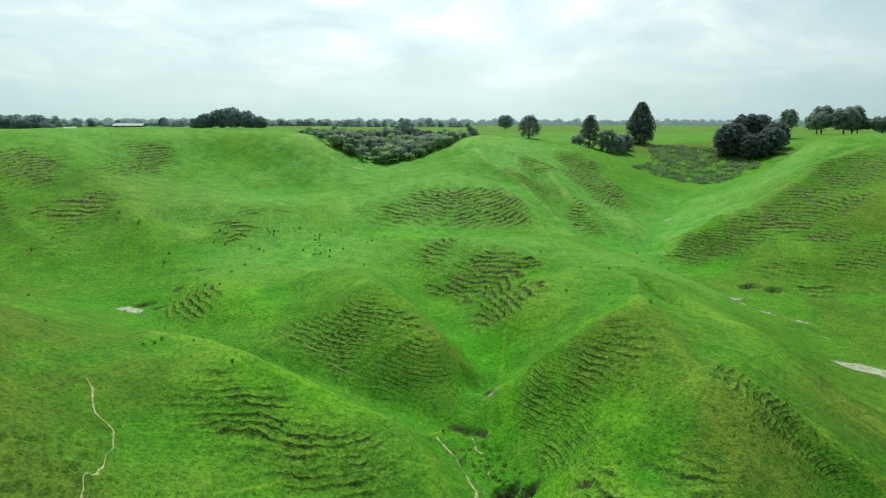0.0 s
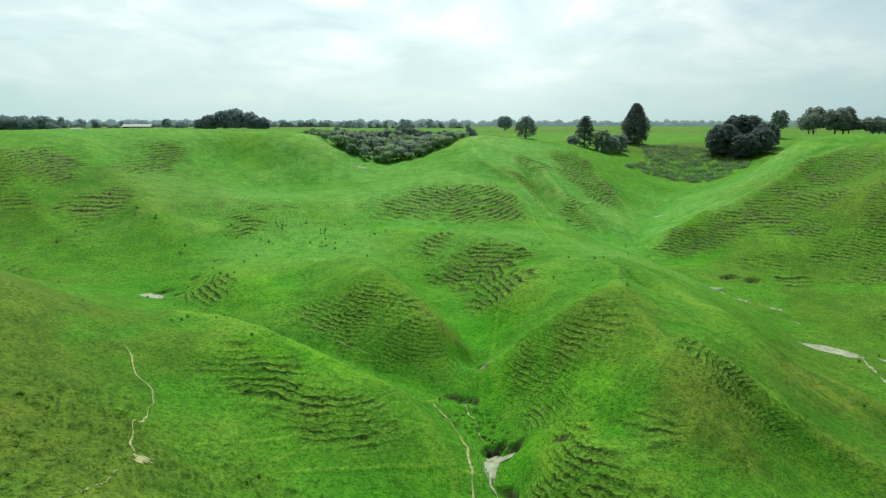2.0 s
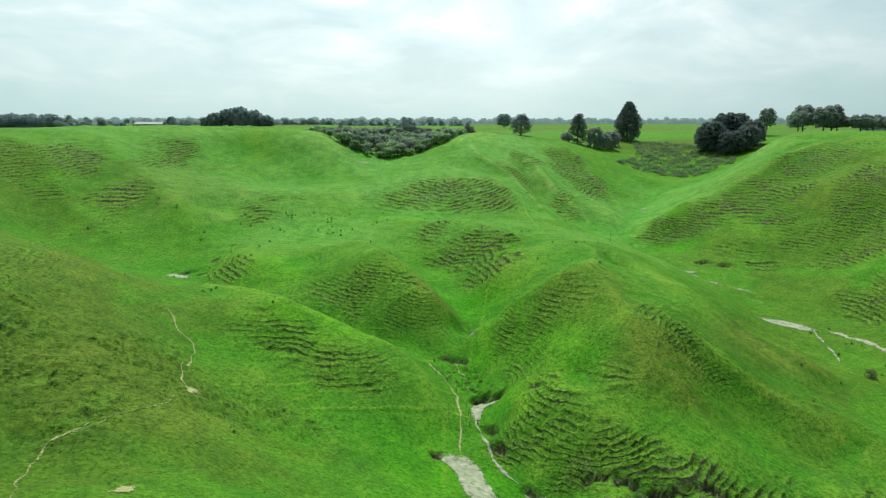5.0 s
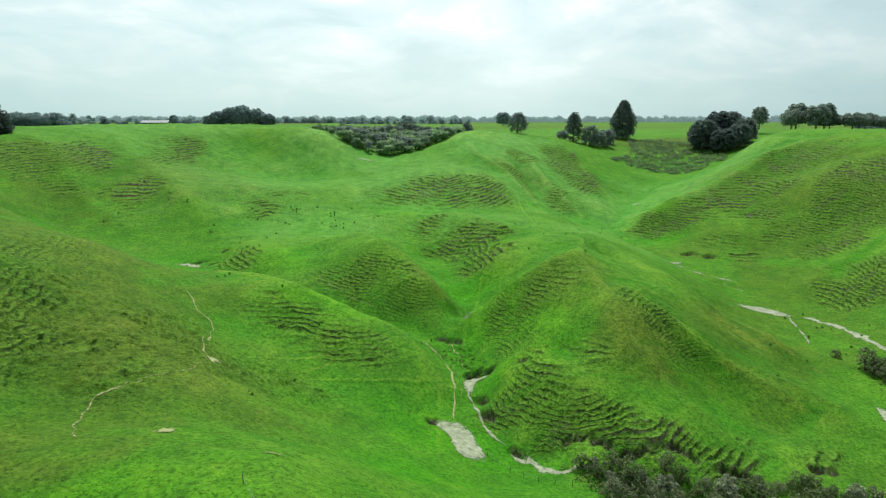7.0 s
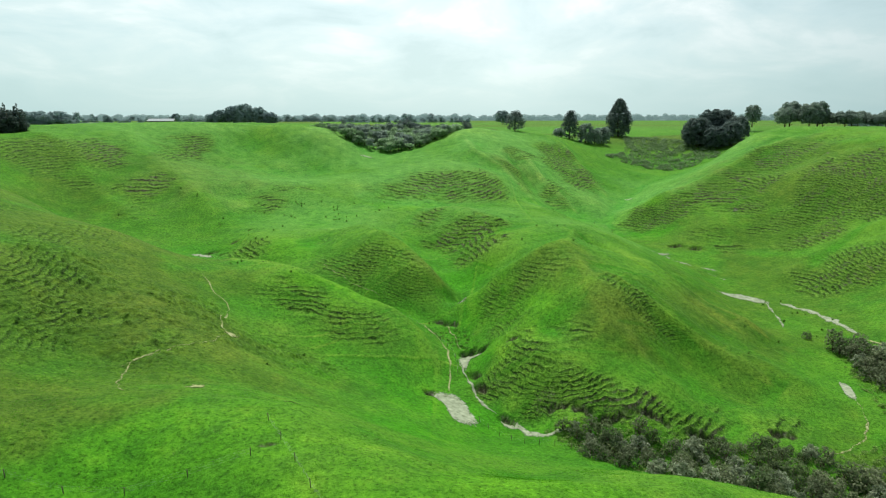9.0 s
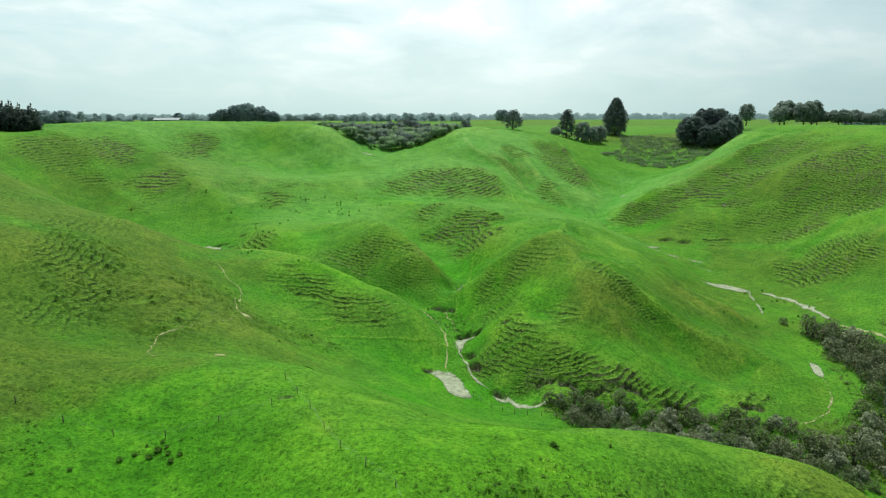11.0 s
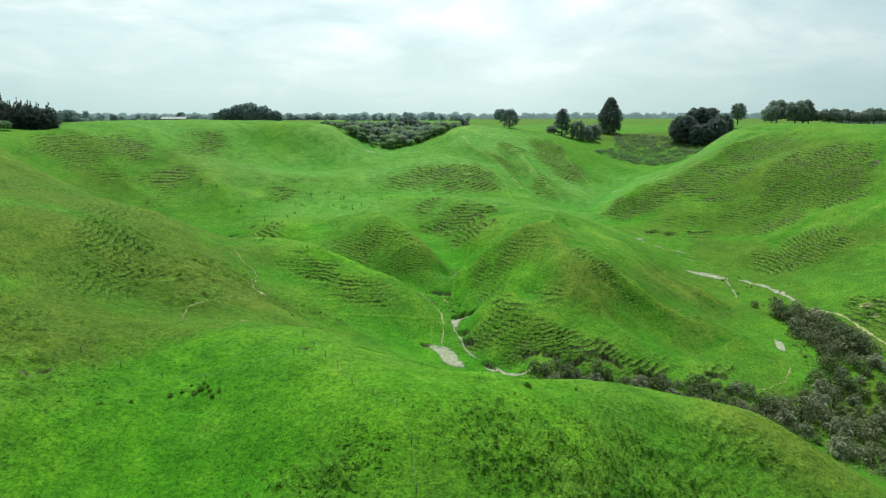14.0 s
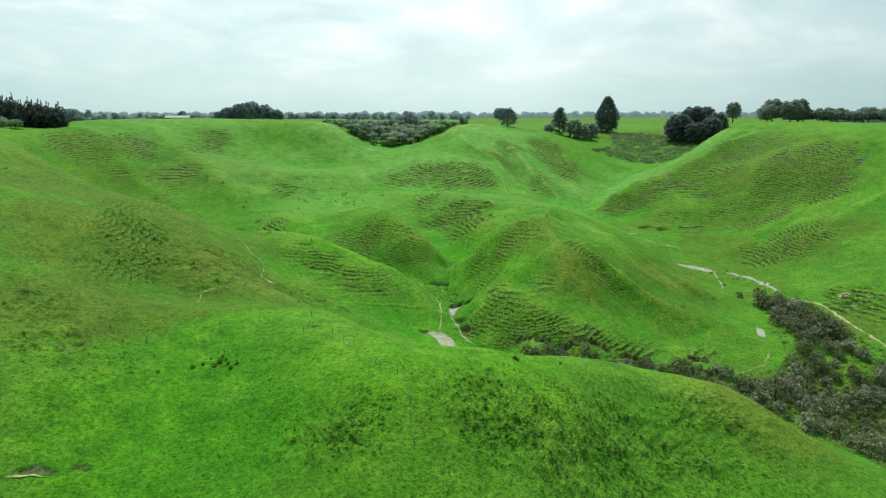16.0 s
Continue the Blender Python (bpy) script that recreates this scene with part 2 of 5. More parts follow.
LAND["small_hill"] = [(-7, 211, 21.8), (3, 207, 22.6), (13, 197, 23.5), (24, 180, 21.8), (12, 178, 18), (18, 160, 17.5), (11, 150, 11.5), (20, 143, 16.5)]
LAND["knoll_spur"] = [(25, 330, 42.8), (33, 304, 34.5), (43, 279, 25.5), (48, 230, 19.2)]
LAND["knoll_flank"] = [(-11, 308, 36.2), (-23, 272, 30), (-27, 240, 23), (-13, 228, 20.8), (5, 231, 20.6), (24, 230, 20.3), (-6, 258, 28.5), (12, 266, 31.5), (27, 272, 31), (8, 297, 36)]
LAND["knoll_spur_two"] = [(68, 366, 41.3), (76, 345, 31.6), (83, 326, 24), (83, 280, 16.7)]
LAND["knoll_hollow"] = [(48, 304, 29.1), (54, 279, 20.4), (61, 264, 15.0)]
LAND["knoll_ribs"] = [(34, 309, 36.6), (42, 279, 26.8), (48, 257, 20.0), (78, 337, 29.6), (82, 308, 20.6)]
LAND["left_ribs"] = [(-125, 242, 37.4), (-100, 211, 29.2), (-85, 197, 21.3), (-85, 292, 33.8), (-82, 232, 29.5), (-83, 209, 24.4)]
LAND["left_hollows"] = [(-138, 231, 35.8), (-113, 206, 26.2), (-107, 274, 32.2), (-93, 215, 26.2), (-67, 295, 31.1)]
LAND["big_spur_crest"] = [(47, 190, 19.5), (54, 166, 21), (46, 145, 22.8), (41, 128, 24.2), (38, 118, 25), (32.3, 114, 24.3), (26, 113.6, 21), (20, 114, 17.2), (10.3, 115, 9.5), (64, 163, 17.6), (23.5, 122.5, 14.6), (30, 126, 18.6)]
LAND["big_spur_nose"] = [(40, 108, 23), (41, 98, 21.2), (41.5, 88.4, 18.6), (42, 79, 14), (47.5, 75, 10.4), (52, 68, 6), (57, 60, 0.6)]
LAND["big_spur_face"] = [(31, 99, 18.2), (25.7, 91, 13.2), (34, 82, 12.2), (21.6, 77, 9.2), (19, 71.3, 5), (35.4, 66.5, 7.5), (29.4, 65, 7.8), (31, 55, 3), (40, 56, 4.2), (47, 56, 2.2), (19.6, 102, 10.6), (13, 99, 5.2), (20, 94, 8.2), (21, 86, 9.4), (15.2, 90, 4.6), (31, 84, 11), (15.4, 84, 4.8), (15.6, 77, 4.6), (16.2, 70, 3.2), (18.4, 64.5, 2)]
LAND["big_spur_right"] = [(58.3, 134, 17.2), (63.6, 124.5, 14.7), (69.5, 117.5, 11.5), (80, 122, 6.8), (87, 133, 3.1), (92, 108, 2), (49, 98, 20), (48.4, 90.3, 18), (52, 95.5, 18), (58, 91, 13), (53.5, 84.7, 10.8), (50, 73, 7.4), (58.6, 84.5, 6.4), (64.4, 78.4, 2.2), (68, 61, -0.4), (52.3, 53.4, 0), (74, 95.5, 5), (82, 78, 0), (78, 58, -3), (60, 68, 1)]
LAND["right_gully"] = [(175, 392, 24.5), (150, 365, 21), (125, 335, 15.5), (111, 313, 13), (96, 280, 10.5), (84, 250, 8), (84, 222, 6.3), (91, 196, 5.2), (98, 170, 2.5), (105, 147, 0), (108, 125, -1), (104, 102, -1.5), (99, 81, -2.5), (92, 60, -4)]
LAND["right_hill_nose"] = [(186, 308, 49.5), (188, 292, 47), (171, 285.5, 41.4), (150, 271.5, 34.2), (133, 261, 28.9), (119, 254.5, 25), (107, 251, 21.4), (96, 250, 15.6), (86, 246, 9.8), (148, 290, 33), (128, 276, 24), (112, 266, 17)]
LAND["right_hill_face"] = [(172, 261, 33.5), (167, 236, 33), (188, 210, 35.5), (177, 209, 29), (170, 214, 25), (134, 248, 24), (139, 232, 18.5), (128, 222, 15), (114, 241, 19), (103, 238, 11.5), (96, 233, 7.6), (153, 203, 12.5), (137, 210, 9.5), (120, 206, 8)]
LAND["right_spur"] = [(197, 174, 29), (180, 168, 23.5), (162, 158, 17.6), (148, 162, 10.5), (131, 156, 2), (163, 183, 16), (148, 180, 9.5), (157, 128, 12), (139, 119, 6), (132, 101, 4.4), (132, 85, 2.2), (175, 90, 12)]
LAND["right_rim"] = [(165, 335, 31), (187, 330, 47.5), (210, 330, 54), (192, 310, 50.5), (206, 285, 51.5), (217, 250, 52), (224, 215, 50), (240, 175, 46)]
LAND["front_crest"] = [(-34, 37, 19), (-15.3, 18, 23.6), (-4, 4, 24.4), (3, -4, 24.8), (12, -3, 23.4), (22, 2, 20), (30, 10, 17.4), (39, 12, 15.2), (49, 12, 13.2), (57, 9, 12.4), (64, 2, 9.6), (70, -8, 6)]
LAND["front_back"] = [(-20, 32, 17), (-6, 18, 19.2), (2, 14, 18.2), (8, 13, 17.4), (14, 12, 16.6), (-6, 40, 8.5), (8, 32, 8), (24, 30, 7), (40, 30, 4.5), (57, 28, 1), (72, 18, -1)]
LAND["front_face"] = [(-50, -3, 27.1), (-38, -3, 23.6), (-26, -2, 22.3), (-12, -7, 23.8), (1, -18, 25), (12, -14, 22.8), (24, -14, 18), (38, -4, 13), (50, -4, 10.4), (-41, -19, 21.9), (-28, -17, 19), (-13, -20, 19), (1, -26, 20.5), (14, -23, 18.6), (30, -16, 12)]
LAND["left_spur"] = [(-90, 57, 40.2), (-75, 50, 36), (-67, 59, 30.4), (-54, 60, 25), (-44, 56, 21.4), (-34, 50, 18.5), (-20, 52, 11.5), (-68, 20, 31.6), (-63, 28, 28.5), (-55, 36, 23.5), (-47, 42, 22.5), (-31, 25, 22)]
LAND["left_far_side"] = [(-80, 95, 32.5), (-60, 85, 24.5), (-85, 120, 25), (-105, 140, 23)]
LAND["left_ridge"] = [(-104, 97, 37.5), (-120, 116, 41), (-136, 130, 44), (-158, 148, 47.5), (-192, 168, 50)]
LAND["fence_spur"] = [(-56, 117, 20.2), (-44, 109, 21), (-33, 104, 20.3), (-24, 102.5, 17.2), (-15.5, 100, 14.2), (-8.5, 97.5, 12), (-3, 92, 8.6), (2, 82, 4)]
LAND["fence_spur_face"] = [(-42, 91, 17.4), (-38.6, 95, 19.2), (-31, 88, 13.8), (-22.5, 87, 13.2), (-17, 91.5, 14), (-12, 78, 6.8), (-23, 74, 8.6), (-32, 76, 13.2)]
LAND["pond_hollow"] = [(-47, 79, 18.6), (-36, 66, 15.5), (-26, 62, 11), (-16, 63, 7), (-6, 68, 2.6), (2, 67, 1.2), (6, 58, 0.8)]
LAND["bush_flat"] = [(99, 70, -2.5), (113, 69, -0.8), (125, 73, 0), (100, 52, -4), (118, 45, -4)]
LAND["bush_stream"] = [(50, 48, -2), (70, 42, -3.4), (90, 35, -5.5), (112, 22, -8), (140, 8, -9.5), (175, -8, -11)]
LAND["notch"] = [(-46, 330, 40.2), (-30, 335, 37.9), (-9, 345, 41.5), (8, 355, 48.9), (27, 365, 52.6), (46, 370, 48.5), (77, 400, 46.9), (101, 400, 39)]
LAND["bush_valley"] = [(-20, 400, 42), (-40, 375, 43), (-20, 370, 40.5), (-15, 470, 46)]
LAND["tableland"] = [(-200, 380, 56), (-120, 380, 56), (-62, 390, 47.5), (-95, 385, 53), (-230, 300, 55), (-215, 250, 53.2), (-245, 235, 53), (-180, 345, 55.3), (-110, 358, 54.3), (-150, 355, 55.3), (232, 320, 53.3), (257, 300, 53), (266, 268, 53.3), (250, 232, 52.8), (-150, 450, 55), (-50, 470, 52), (40, 440, 47), (0, 520, 48)]
LAND["far_plain"] = [(-250, 400, 54.6), (-260, 330, 54), (-600, 700, 54), (-400, 450, 53), (-350, 200, 51), (-700, 0, 54), (0, 800, 46), (200, 800, 47), (500, 700, 50), (420, 400, 56), (320, 280, 56), (-200, 800, 51), (320, 120, 52), (-300, -50, 50), (100, 470, 45), (220, 500, 44), (300, 600, 50), (600, 100, 54)]
LAND["behind"] = [(60, -60, 0), (0, -70, 4), (-40, -60, 9), (-90, -60, 22), (30, -120, -10), (-150, -60, 36), (150, -80, 0), (-60, -130, 10), (110, -25, 3), (-130, 0, 42)]
NODES = np.array([p for one in LAND.values() for p in one], float)


# sharp edges of the land: lift, reach, how blunt, then the line; gullies have a negative lift
CREASES = [(5.5, 9, 0.9, [(54, 166), (46, 145), (41, 128), (38, 118), (32.3, 114), (26, 113.6), (20, 114), (10.3, 115), (5, 116)]),
           (3.6, 8, 1.2, [(38, 118), (40, 108), (41, 98), (41.5, 88.4), (43, 80), (47.5, 75), (52, 68), (57, 60), (60, 55)]),
           (2.8, 5, 0.9, [(43, 106), (47, 100), (52, 96), (60, 91), (70, 84), (80, 74)]),
           (-2.6, 2.4, 0.4, [(47, 166), (53.5, 147), (58.3, 134), (63.7, 124.5), (69.5, 117.5), (76, 108), (82, 98)]),
           (2.6, 5, 0.9, [(64, 140), (72, 128), (82, 116), (92, 100)]),
           (4.0, 8, 0.9, [(-70, 126), (-56, 117), (-44, 109), (-33, 104), (-24, 102.5), (-15.5, 100), (-8.5, 97.5), (-3, 92), (2, 82), (4, 74)]),
           (-2.4, 8, 1.4, [(-75, 154), (-62, 142), (-45, 128), (-30, 119.5), (-18, 115), (-9, 112.5), (1, 109), (7, 101), (10.5, 92), (11, 80)]),
           (2.2, 9, 1.4, [(-28, 185), (-25, 162), (-20, 149), (-14, 137)]),
           (2.4, 7, 1.2, [(-20, 146), (-14, 138), (-6, 136), (1, 128), (4, 119)]),
           (-1.5, 9, 3.0, [(18, 182), (11, 164), (9, 147), (8, 135), (6, 122), (3, 110)]),
           (3.0, 8, 1.2, [(-7, 211), (3, 207), (13, 197), (24, 180), (30, 168)]),
           (3.4, 8, 0.9, [(16, 348), (21, 316), (29.5, 306), (36.5, 301), (41.5, 282), (46.8, 261), (50.5, 244)]),
           (-2.6, 7, 0.9, [(40, 330), (48, 304), (54, 279), (61, 264)]),
           (2.4, 6, 0.9, [(50, 340), (58.7, 294), (63.4, 280), (69, 267), (74, 258)]),
           (3.4, 8, 0.9, [(74, 400), (80, 386), (90, 359), (91, 330), (96, 314), (98, 300)]),
           (4.5, 11, 1.2, [(205, 300), (188, 292), (171, 285.5), (150, 271.5), (133, 261), (119, 254.5), (107, 251), (95, 248), (86, 246)]),
           (-3.0, 10, 1.2, [(150, 365), (125, 335), (111, 313), (96, 280), (84, 250), (84, 222), (91, 196), (98, 170), (105, 147)]),
           (3.0, 9, 1.3, [(212, 180), (197, 174), (180, 168), (162, 158), (150, 150), (139, 140)]),
           (-2.4, 9, 1.2, [(200, 196), (180, 192), (160, 180), (145, 172), (130, 162)])]


def crease_height(x, y):
    """Ridges and gullies with straight sides and a narrow edge, fading out at the ends."""
    z = np.zeros(len(x))
    for lift, reach, blunt, line in CREASES:
        ends = np.array(line, float)
        (cx, cy), (hx, hy) = (ends.max(0) + ends.min(0)) / 2, (ends.max(0) - ends.min(0)) / 2 + 4.5 * reach
        i = np.flatnonzero((np.abs(x - cx) < hx) & (np.abs(y - cy) < hy))
        best, fade = np.full(len(i), 1e9), np.ones(len(i))
        run = np.concatenate([[0], np.cumsum(np.hypot(*np.diff(ends, axis=0).T))])
        for k, ((ax, ay), (bx, by)) in enumerate(zip(line, line[1:])):
            u = np.clip(((x[i] - ax) * (bx - ax) + (y[i] - ay) * (by - ay)) / ((bx - ax) ** 2 + (by - ay) ** 2), 0, 1)
            d = np.hypot(x[i] - ax - u * (bx - ax), y[i] - ay - u * (by - ay))
            at = run[k] + u * (run[k + 1] - run[k])
            tip = np.clip(np.minimum(at, run[-1] - at) / (0.22 * run[-1]), 0, 1)
            fade = np.where(d < best, tip * tip * (3 - 2 * tip), fade)
            best = np.minimum(best, d)
        z[i] += lift * fade * np.exp(-(np.sqrt(best ** 2 + blunt ** 2) - blunt) / reach)
    return z


def kernel(d2):
    return 0.5 * d2 * np.log(d2 + 1e-12)


def solve_land(nodes, soft):
    xy = nodes[:, :2] / 100
    n = len(xy)
    m = np.zeros((n + 3, n + 3))
    m[:n, :n] = kernel(((xy[:, None] - xy[None]) ** 2).sum(2)) + np.eye(n) * soft
    m[:n, n] = 1
    m[:n, n + 1:] = xy
    m[n:, :n] = m[:n, n:].T
    lower = nodes[:, 2] - crease_height(nodes[:, 0], nodes[:, 1])
    return np.linalg.solve(m, np.concatenate([lower, np.zeros(3)]))


WEIGHTS = solve_land(NODES, 0.0006)


def smooth_step(a, b, v):
    k = np.clip((v - a) / (b - a), 0, 1)
    return k * k * (3 - 2 * k)


def base_height(x, y):
    """The smooth lie of the land; far out it settles to a level plain."""
    x, y = np.asarray(x, float).ravel(), np.asarray(y, float).ravel()
    out = np.empty(len(x))
    nodes = NODES[:, :2] / 100
    for i in range(0, len(x), 20000):
        q = np.stack([x[i:i + 20000], y[i:i + 20000]], 1) / 100
        d2 = (q ** 2).sum(1)[:, None] + (nodes ** 2).sum(1)[None] - 2 * q @ nodes.T
        out[i:i + 20000] = kernel(np.maximum(d2, 0)) @ WEIGHTS[:-3] + WEIGHTS[-3] + q @ WEIGHTS[-2:]
    out = out + crease_height(x, y)
    far = smooth_step(330, 620, np.hypot(x - 0, y - 190))
    return out * (1 - far) + 49.0 * far
# ---- end of the lie of the land ----

# ---- relief on top of the lie of the land ----
def lattice(ix, iy, seed):
    n = (ix.astype(np.int64) * 374761393 + iy.astype(np.int64) * 668265263 + seed * 974634777) & 0x7FFFFFFF
    n = ((n ^ (n >> 13)) * 1274126177) & 0x7FFFFFFF
    return ((n ^ (n >> 16)) & 0xFFFF) / 65535.0


def grain(x, y, size, seed=0):
    """Smooth value noise from 0 to 1 with cells of that many metres."""
    u, v = x / size, y / size
    iu, iv = np.floor(u), np.floor(v)
    fu, fv = u - iu, v - iv
    fu, fv = fu * fu * (3 - 2 * fu), fv * fv * (3 - 2 * fv)
    a, b = lattice(iu, iv, seed), lattice(iu + 1, iv, seed)
    c, d = lattice(iu, iv + 1, seed), lattice(iu + 1, iv + 1, seed)
    return (a * (1 - fu) + b * fu) * (1 - fv) + (c * (1 - fu) + d * fu) * fv


# cut banks: x, y, way that the ground falls (degrees), half width, drop
CREEK_BANKS = [(10, 116.5, 225, 1.5, 1.6), (10.3, 93.2, 265, 2.5, 2.3), (13.8, 91, 240, 2.0, 2.0), (12.4, 79, 205, 2.6, 1.6), (13.2, 73, 205, 2.4, 1.5), (1.2, 71, 280, 1.5, 1.4),
               (27.5, 60.8, 258, 3.4, 1.5), (32, 59.2, 262, 3.0, 1.4), (36.5, 57.2, 265, 4.0, 1.6), (45, 56.4, 262, 4.0, 1.2), (54.5, 54.8, 262, 3.6, 1.8), (71.5, 57.4, 262, 3.2, 1.3),
               (17.8, 61.8, 232, 2.6, 1.2), (20.5, 83, 255, 1.5, 0.9), (6.5, 107.6, 240, 2.4, 1.1), (3.2, 109.4, 252, 1.8, 0.9)]
SLIPS = [(-79, 163, 280, 3.2, 1.3), (-73, 157.5, 290, 2.2, 0.9), (-72, 167, 300, 2.0, 0.8), (-70, 181, 290, 2.0, 0.6), (37.5, 134, 245, 1.2, 0.8), (43, 136, 255, 1.8, 0.9),
         (102.5, 207, 275, 3.6, 2.2), (109, 203.5, 270, 3.4, 2.1), (-48.4, -7.8, 290, 1.0, 0.5), (-47, -6, 290, 1.2, 0.6), (-40.5, -28.6, 285, 2.6, 0.6), (-35.8, -27.3, 270, 1.2, 0.4),
         (-14.5, 4.3, 265, 1.0, 0.25), (190, 255, 220, 3.0, 1.2), (131, 93, 250, 1.8, 0.8)]
# slopes trodden into steps: x, y, reach across, reach along, strength
LEFT_STEPS = [(-177, 222, 13, 17, 0.7), (-163, 216, 11, 15, 0.7), (-158, 240, 16, 19, 1), (-124, 216, 13, 14, 1), (-135, 285, 11, 21, 0.8), (-133, 254, 7, 12, 0.7), (-153, 209, 11, 9, 0.5),
              (-83, 251, 10, 19, 0.7), (-67, 249, 12, 24, 0.8), (-71, 216, 8, 11, 0.7), (-118, 173, 12, 24, 0.4), (-105, 168, 8, 9, 0.5), (-62, 153, 9, 8, 0.7)]
SPUR_STEPS = [(-79, 81, 10, 20, 0.6), (-104, 88, 12, 10, 0.5), (-69, 55, 10, 12, 0.8), (-57, 48, 12, 10, 0.75), (-60, 34, 7, 9, 0.6), (-45, 46, 10, 9, 0.45), (-35, 92, 6, 6, 0.95), (-28, 89.5, 7, 7, 1.05), (-21, 87, 7, 7, 1.0), (-14, 85.5, 6, 6, 0.85),
              (-21, 127, 13, 10, 1.1), (-11, 126, 9, 9, 0.8), (-7, 118, 9, 5, 0.6), (-36, 159, 8, 16, 0.5), (-60, 3, 6, 7, 0.5)]
KNOLL_STEPS = [(-9, 251, 20, 22, 0.85), (8, 259, 14, 23, 0.9), (24, 254, 11, 22, 1), (25, 233, 10, 16, 0.9), (13, 174, 13, 17, 1.1), (-2, 197, 7, 14, 0.8), (18, 157, 10, 10, 1),
               (78, 357, 11, 22, 1), (49, 329, 10, 12, 0.6), (83, 327, 15, 29, 1), (41, 303, 6, 9, 0.6), (46, 275, 6, 13, 0.8), (62, 275, 9, 16, 0.7)]
RIGHT_STEPS = [(98, 240, 14, 8, 1), (113, 238, 16, 9, 1), (136, 244, 16, 11, 1), (153, 254, 15, 13, 1), (183, 272, 20, 15, 1), (143, 231, 14, 8, 0.8), (186, 219, 17, 19, 1.7), (178, 201, 13, 13, 1.5),
               (161, 213, 17, 12, 0.85), (146, 216, 15, 10, 0.7), (154, 194, 12, 10, 0.9), (116, 213, 14, 7, 0.5), (125, 199, 9, 6, 0.8), (144, 195, 11, 6, 0.7), (148, 158, 12, 14, 0.9), (137, 151, 12, 12, 0.9),
               (132, 92, 8, 10, 1.1), (130, 76, 6, 9, 1)]
BIG_STEPS = [(24, 106, 8, 7, 0.85), (17, 107, 6, 7, 0.8), (32, 104, 6, 7, 0.6), (19.5, 97, 5, 8, 0.75), (50, 92, 6, 8, 1.0), (55, 86, 6, 6, 0.95), (21, 71, 9, 7, 1.25), (32, 63, 12, 5, 1.9), (43, 59, 8, 4, 2.0),
             (28, 79, 9, 5, 1.0), (54, 56, 7, 4, 1.9), (69, 61, 10, 5, 1.0), (49, 1, 6, 5, 0.5)]
STEPPED = SPUR_STEPS + BIG_STEPS + [(sx, sy, rx, ry, 1.7 * k) for sx, sy, rx, ry, k in LEFT_STEPS + KNOLL_STEPS + RIGHT_STEPS]
# ribs and hollows that run down the faces: lift, half width, then the line
RIBS = [(1.8, 7, [(-160, 272), (-134, 245), (-101, 206), (-84, 188)]),
        (1.8, 7, [(-182, 241), (-161, 226), (-140, 203), (-113, 182)]), (1.3, 8, [(-130, 305), (-106, 280), (-86, 235)])]
RIBS += [(1.2, 4, [(53, 104), (63, 93), (75, 86), (86, 78)]), (-1.1, 3.5, [(57, 89), (64, 79), (70, 71)]), (1.0, 6, [(172, 288), (148, 266), (120, 248)]), (1.3, 7, [(196, 262), (170, 228), (150, 206)]),
        (0.7, 4, [(37, 3), (47, -3), (56, -13)]), (-0.9, 5, [(-60, 54), (-54, 42), (-46, 34)]), (1.2, 5, [(4, 262), (0, 246), (-3, 232)]), (-1.2, 6, [(45, 320), (52, 295), (58, 272)])]
RIBS += [
         (0.9, 4, [(4.7, 200), (13.4, 188.4), (23.6, 178)]), (1.2, 5, [(172, 180), (157, 180), (139, 173.5), (127, 165)])]


# slopes rough with tussock: x, y, reach across, reach along
TUSSOCK = [(-60, 45, 13, 11), (-52, 52, 11, 9), (-68, 60, 11, 12), (-46, 40, 10, 9), (-36, 60, 9, 7), (-48, 66, 8, 8), (-26, 66, 9, 6), (22, -18, 14, 8), (34, -10, 13, 7), (-9, -24, 6, 4), (52, -3, 8, 6), (-60, 2, 9, 8), (-50, -8, 8, 5), (10, -20, 7, 5)]


def off_line(x, y, line):
    """Distance from a line in the plan."""
    best = np.full(x.shape, 1e9)
    for (ax, ay), (bx, by) in zip(line, line[1:]):
        k = np.clip(((x - ax) * (bx - ax) + (y - ay) * (by - ay)) / ((bx - ax) ** 2 + (by - ay) ** 2), 0, 1)
        best = np.minimum(best, np.hypot(x - ax - k * (bx - ax), y - ay - k * (by - ay)))
    return best


# browner, thinner turf: x, y, reach, strength
DRY = [(-68, 44, 24, 0.6), (-55, 48, 16, 0.75), (-40, 47, 12, 0.6), (-62, 2, 16, 0.6), (-90, 80, 30, 0.6), (45, 82, 10, 0.6), (40, 110, 14, 0.4), (2, 128, 9, 0.5), (178, 222, 28, 0.6), (-30, 58, 12, 0.45), (58, 4, 14, 0.55), (70, 100, 12, 0.5)]
DRY += [(-54, 10, 18, 0.65), (-42, 20, 14, 0.5), (-60, 75, 24, 0.65), (-45, 60, 16, 0.65), (-75, 104, 26, 0.6), (-120, 130, 40, 0.5), (85, 110, 18, 0.6), (95, 135, 20, 0.5), (76, 86, 14, 0.4), (122, 172, 26, 0.5), (60, 102, 9, 0.3), (30, 104, 9, 0.45), (22, 84, 8, 0.4), (-48, 90, 12, 0.5)]
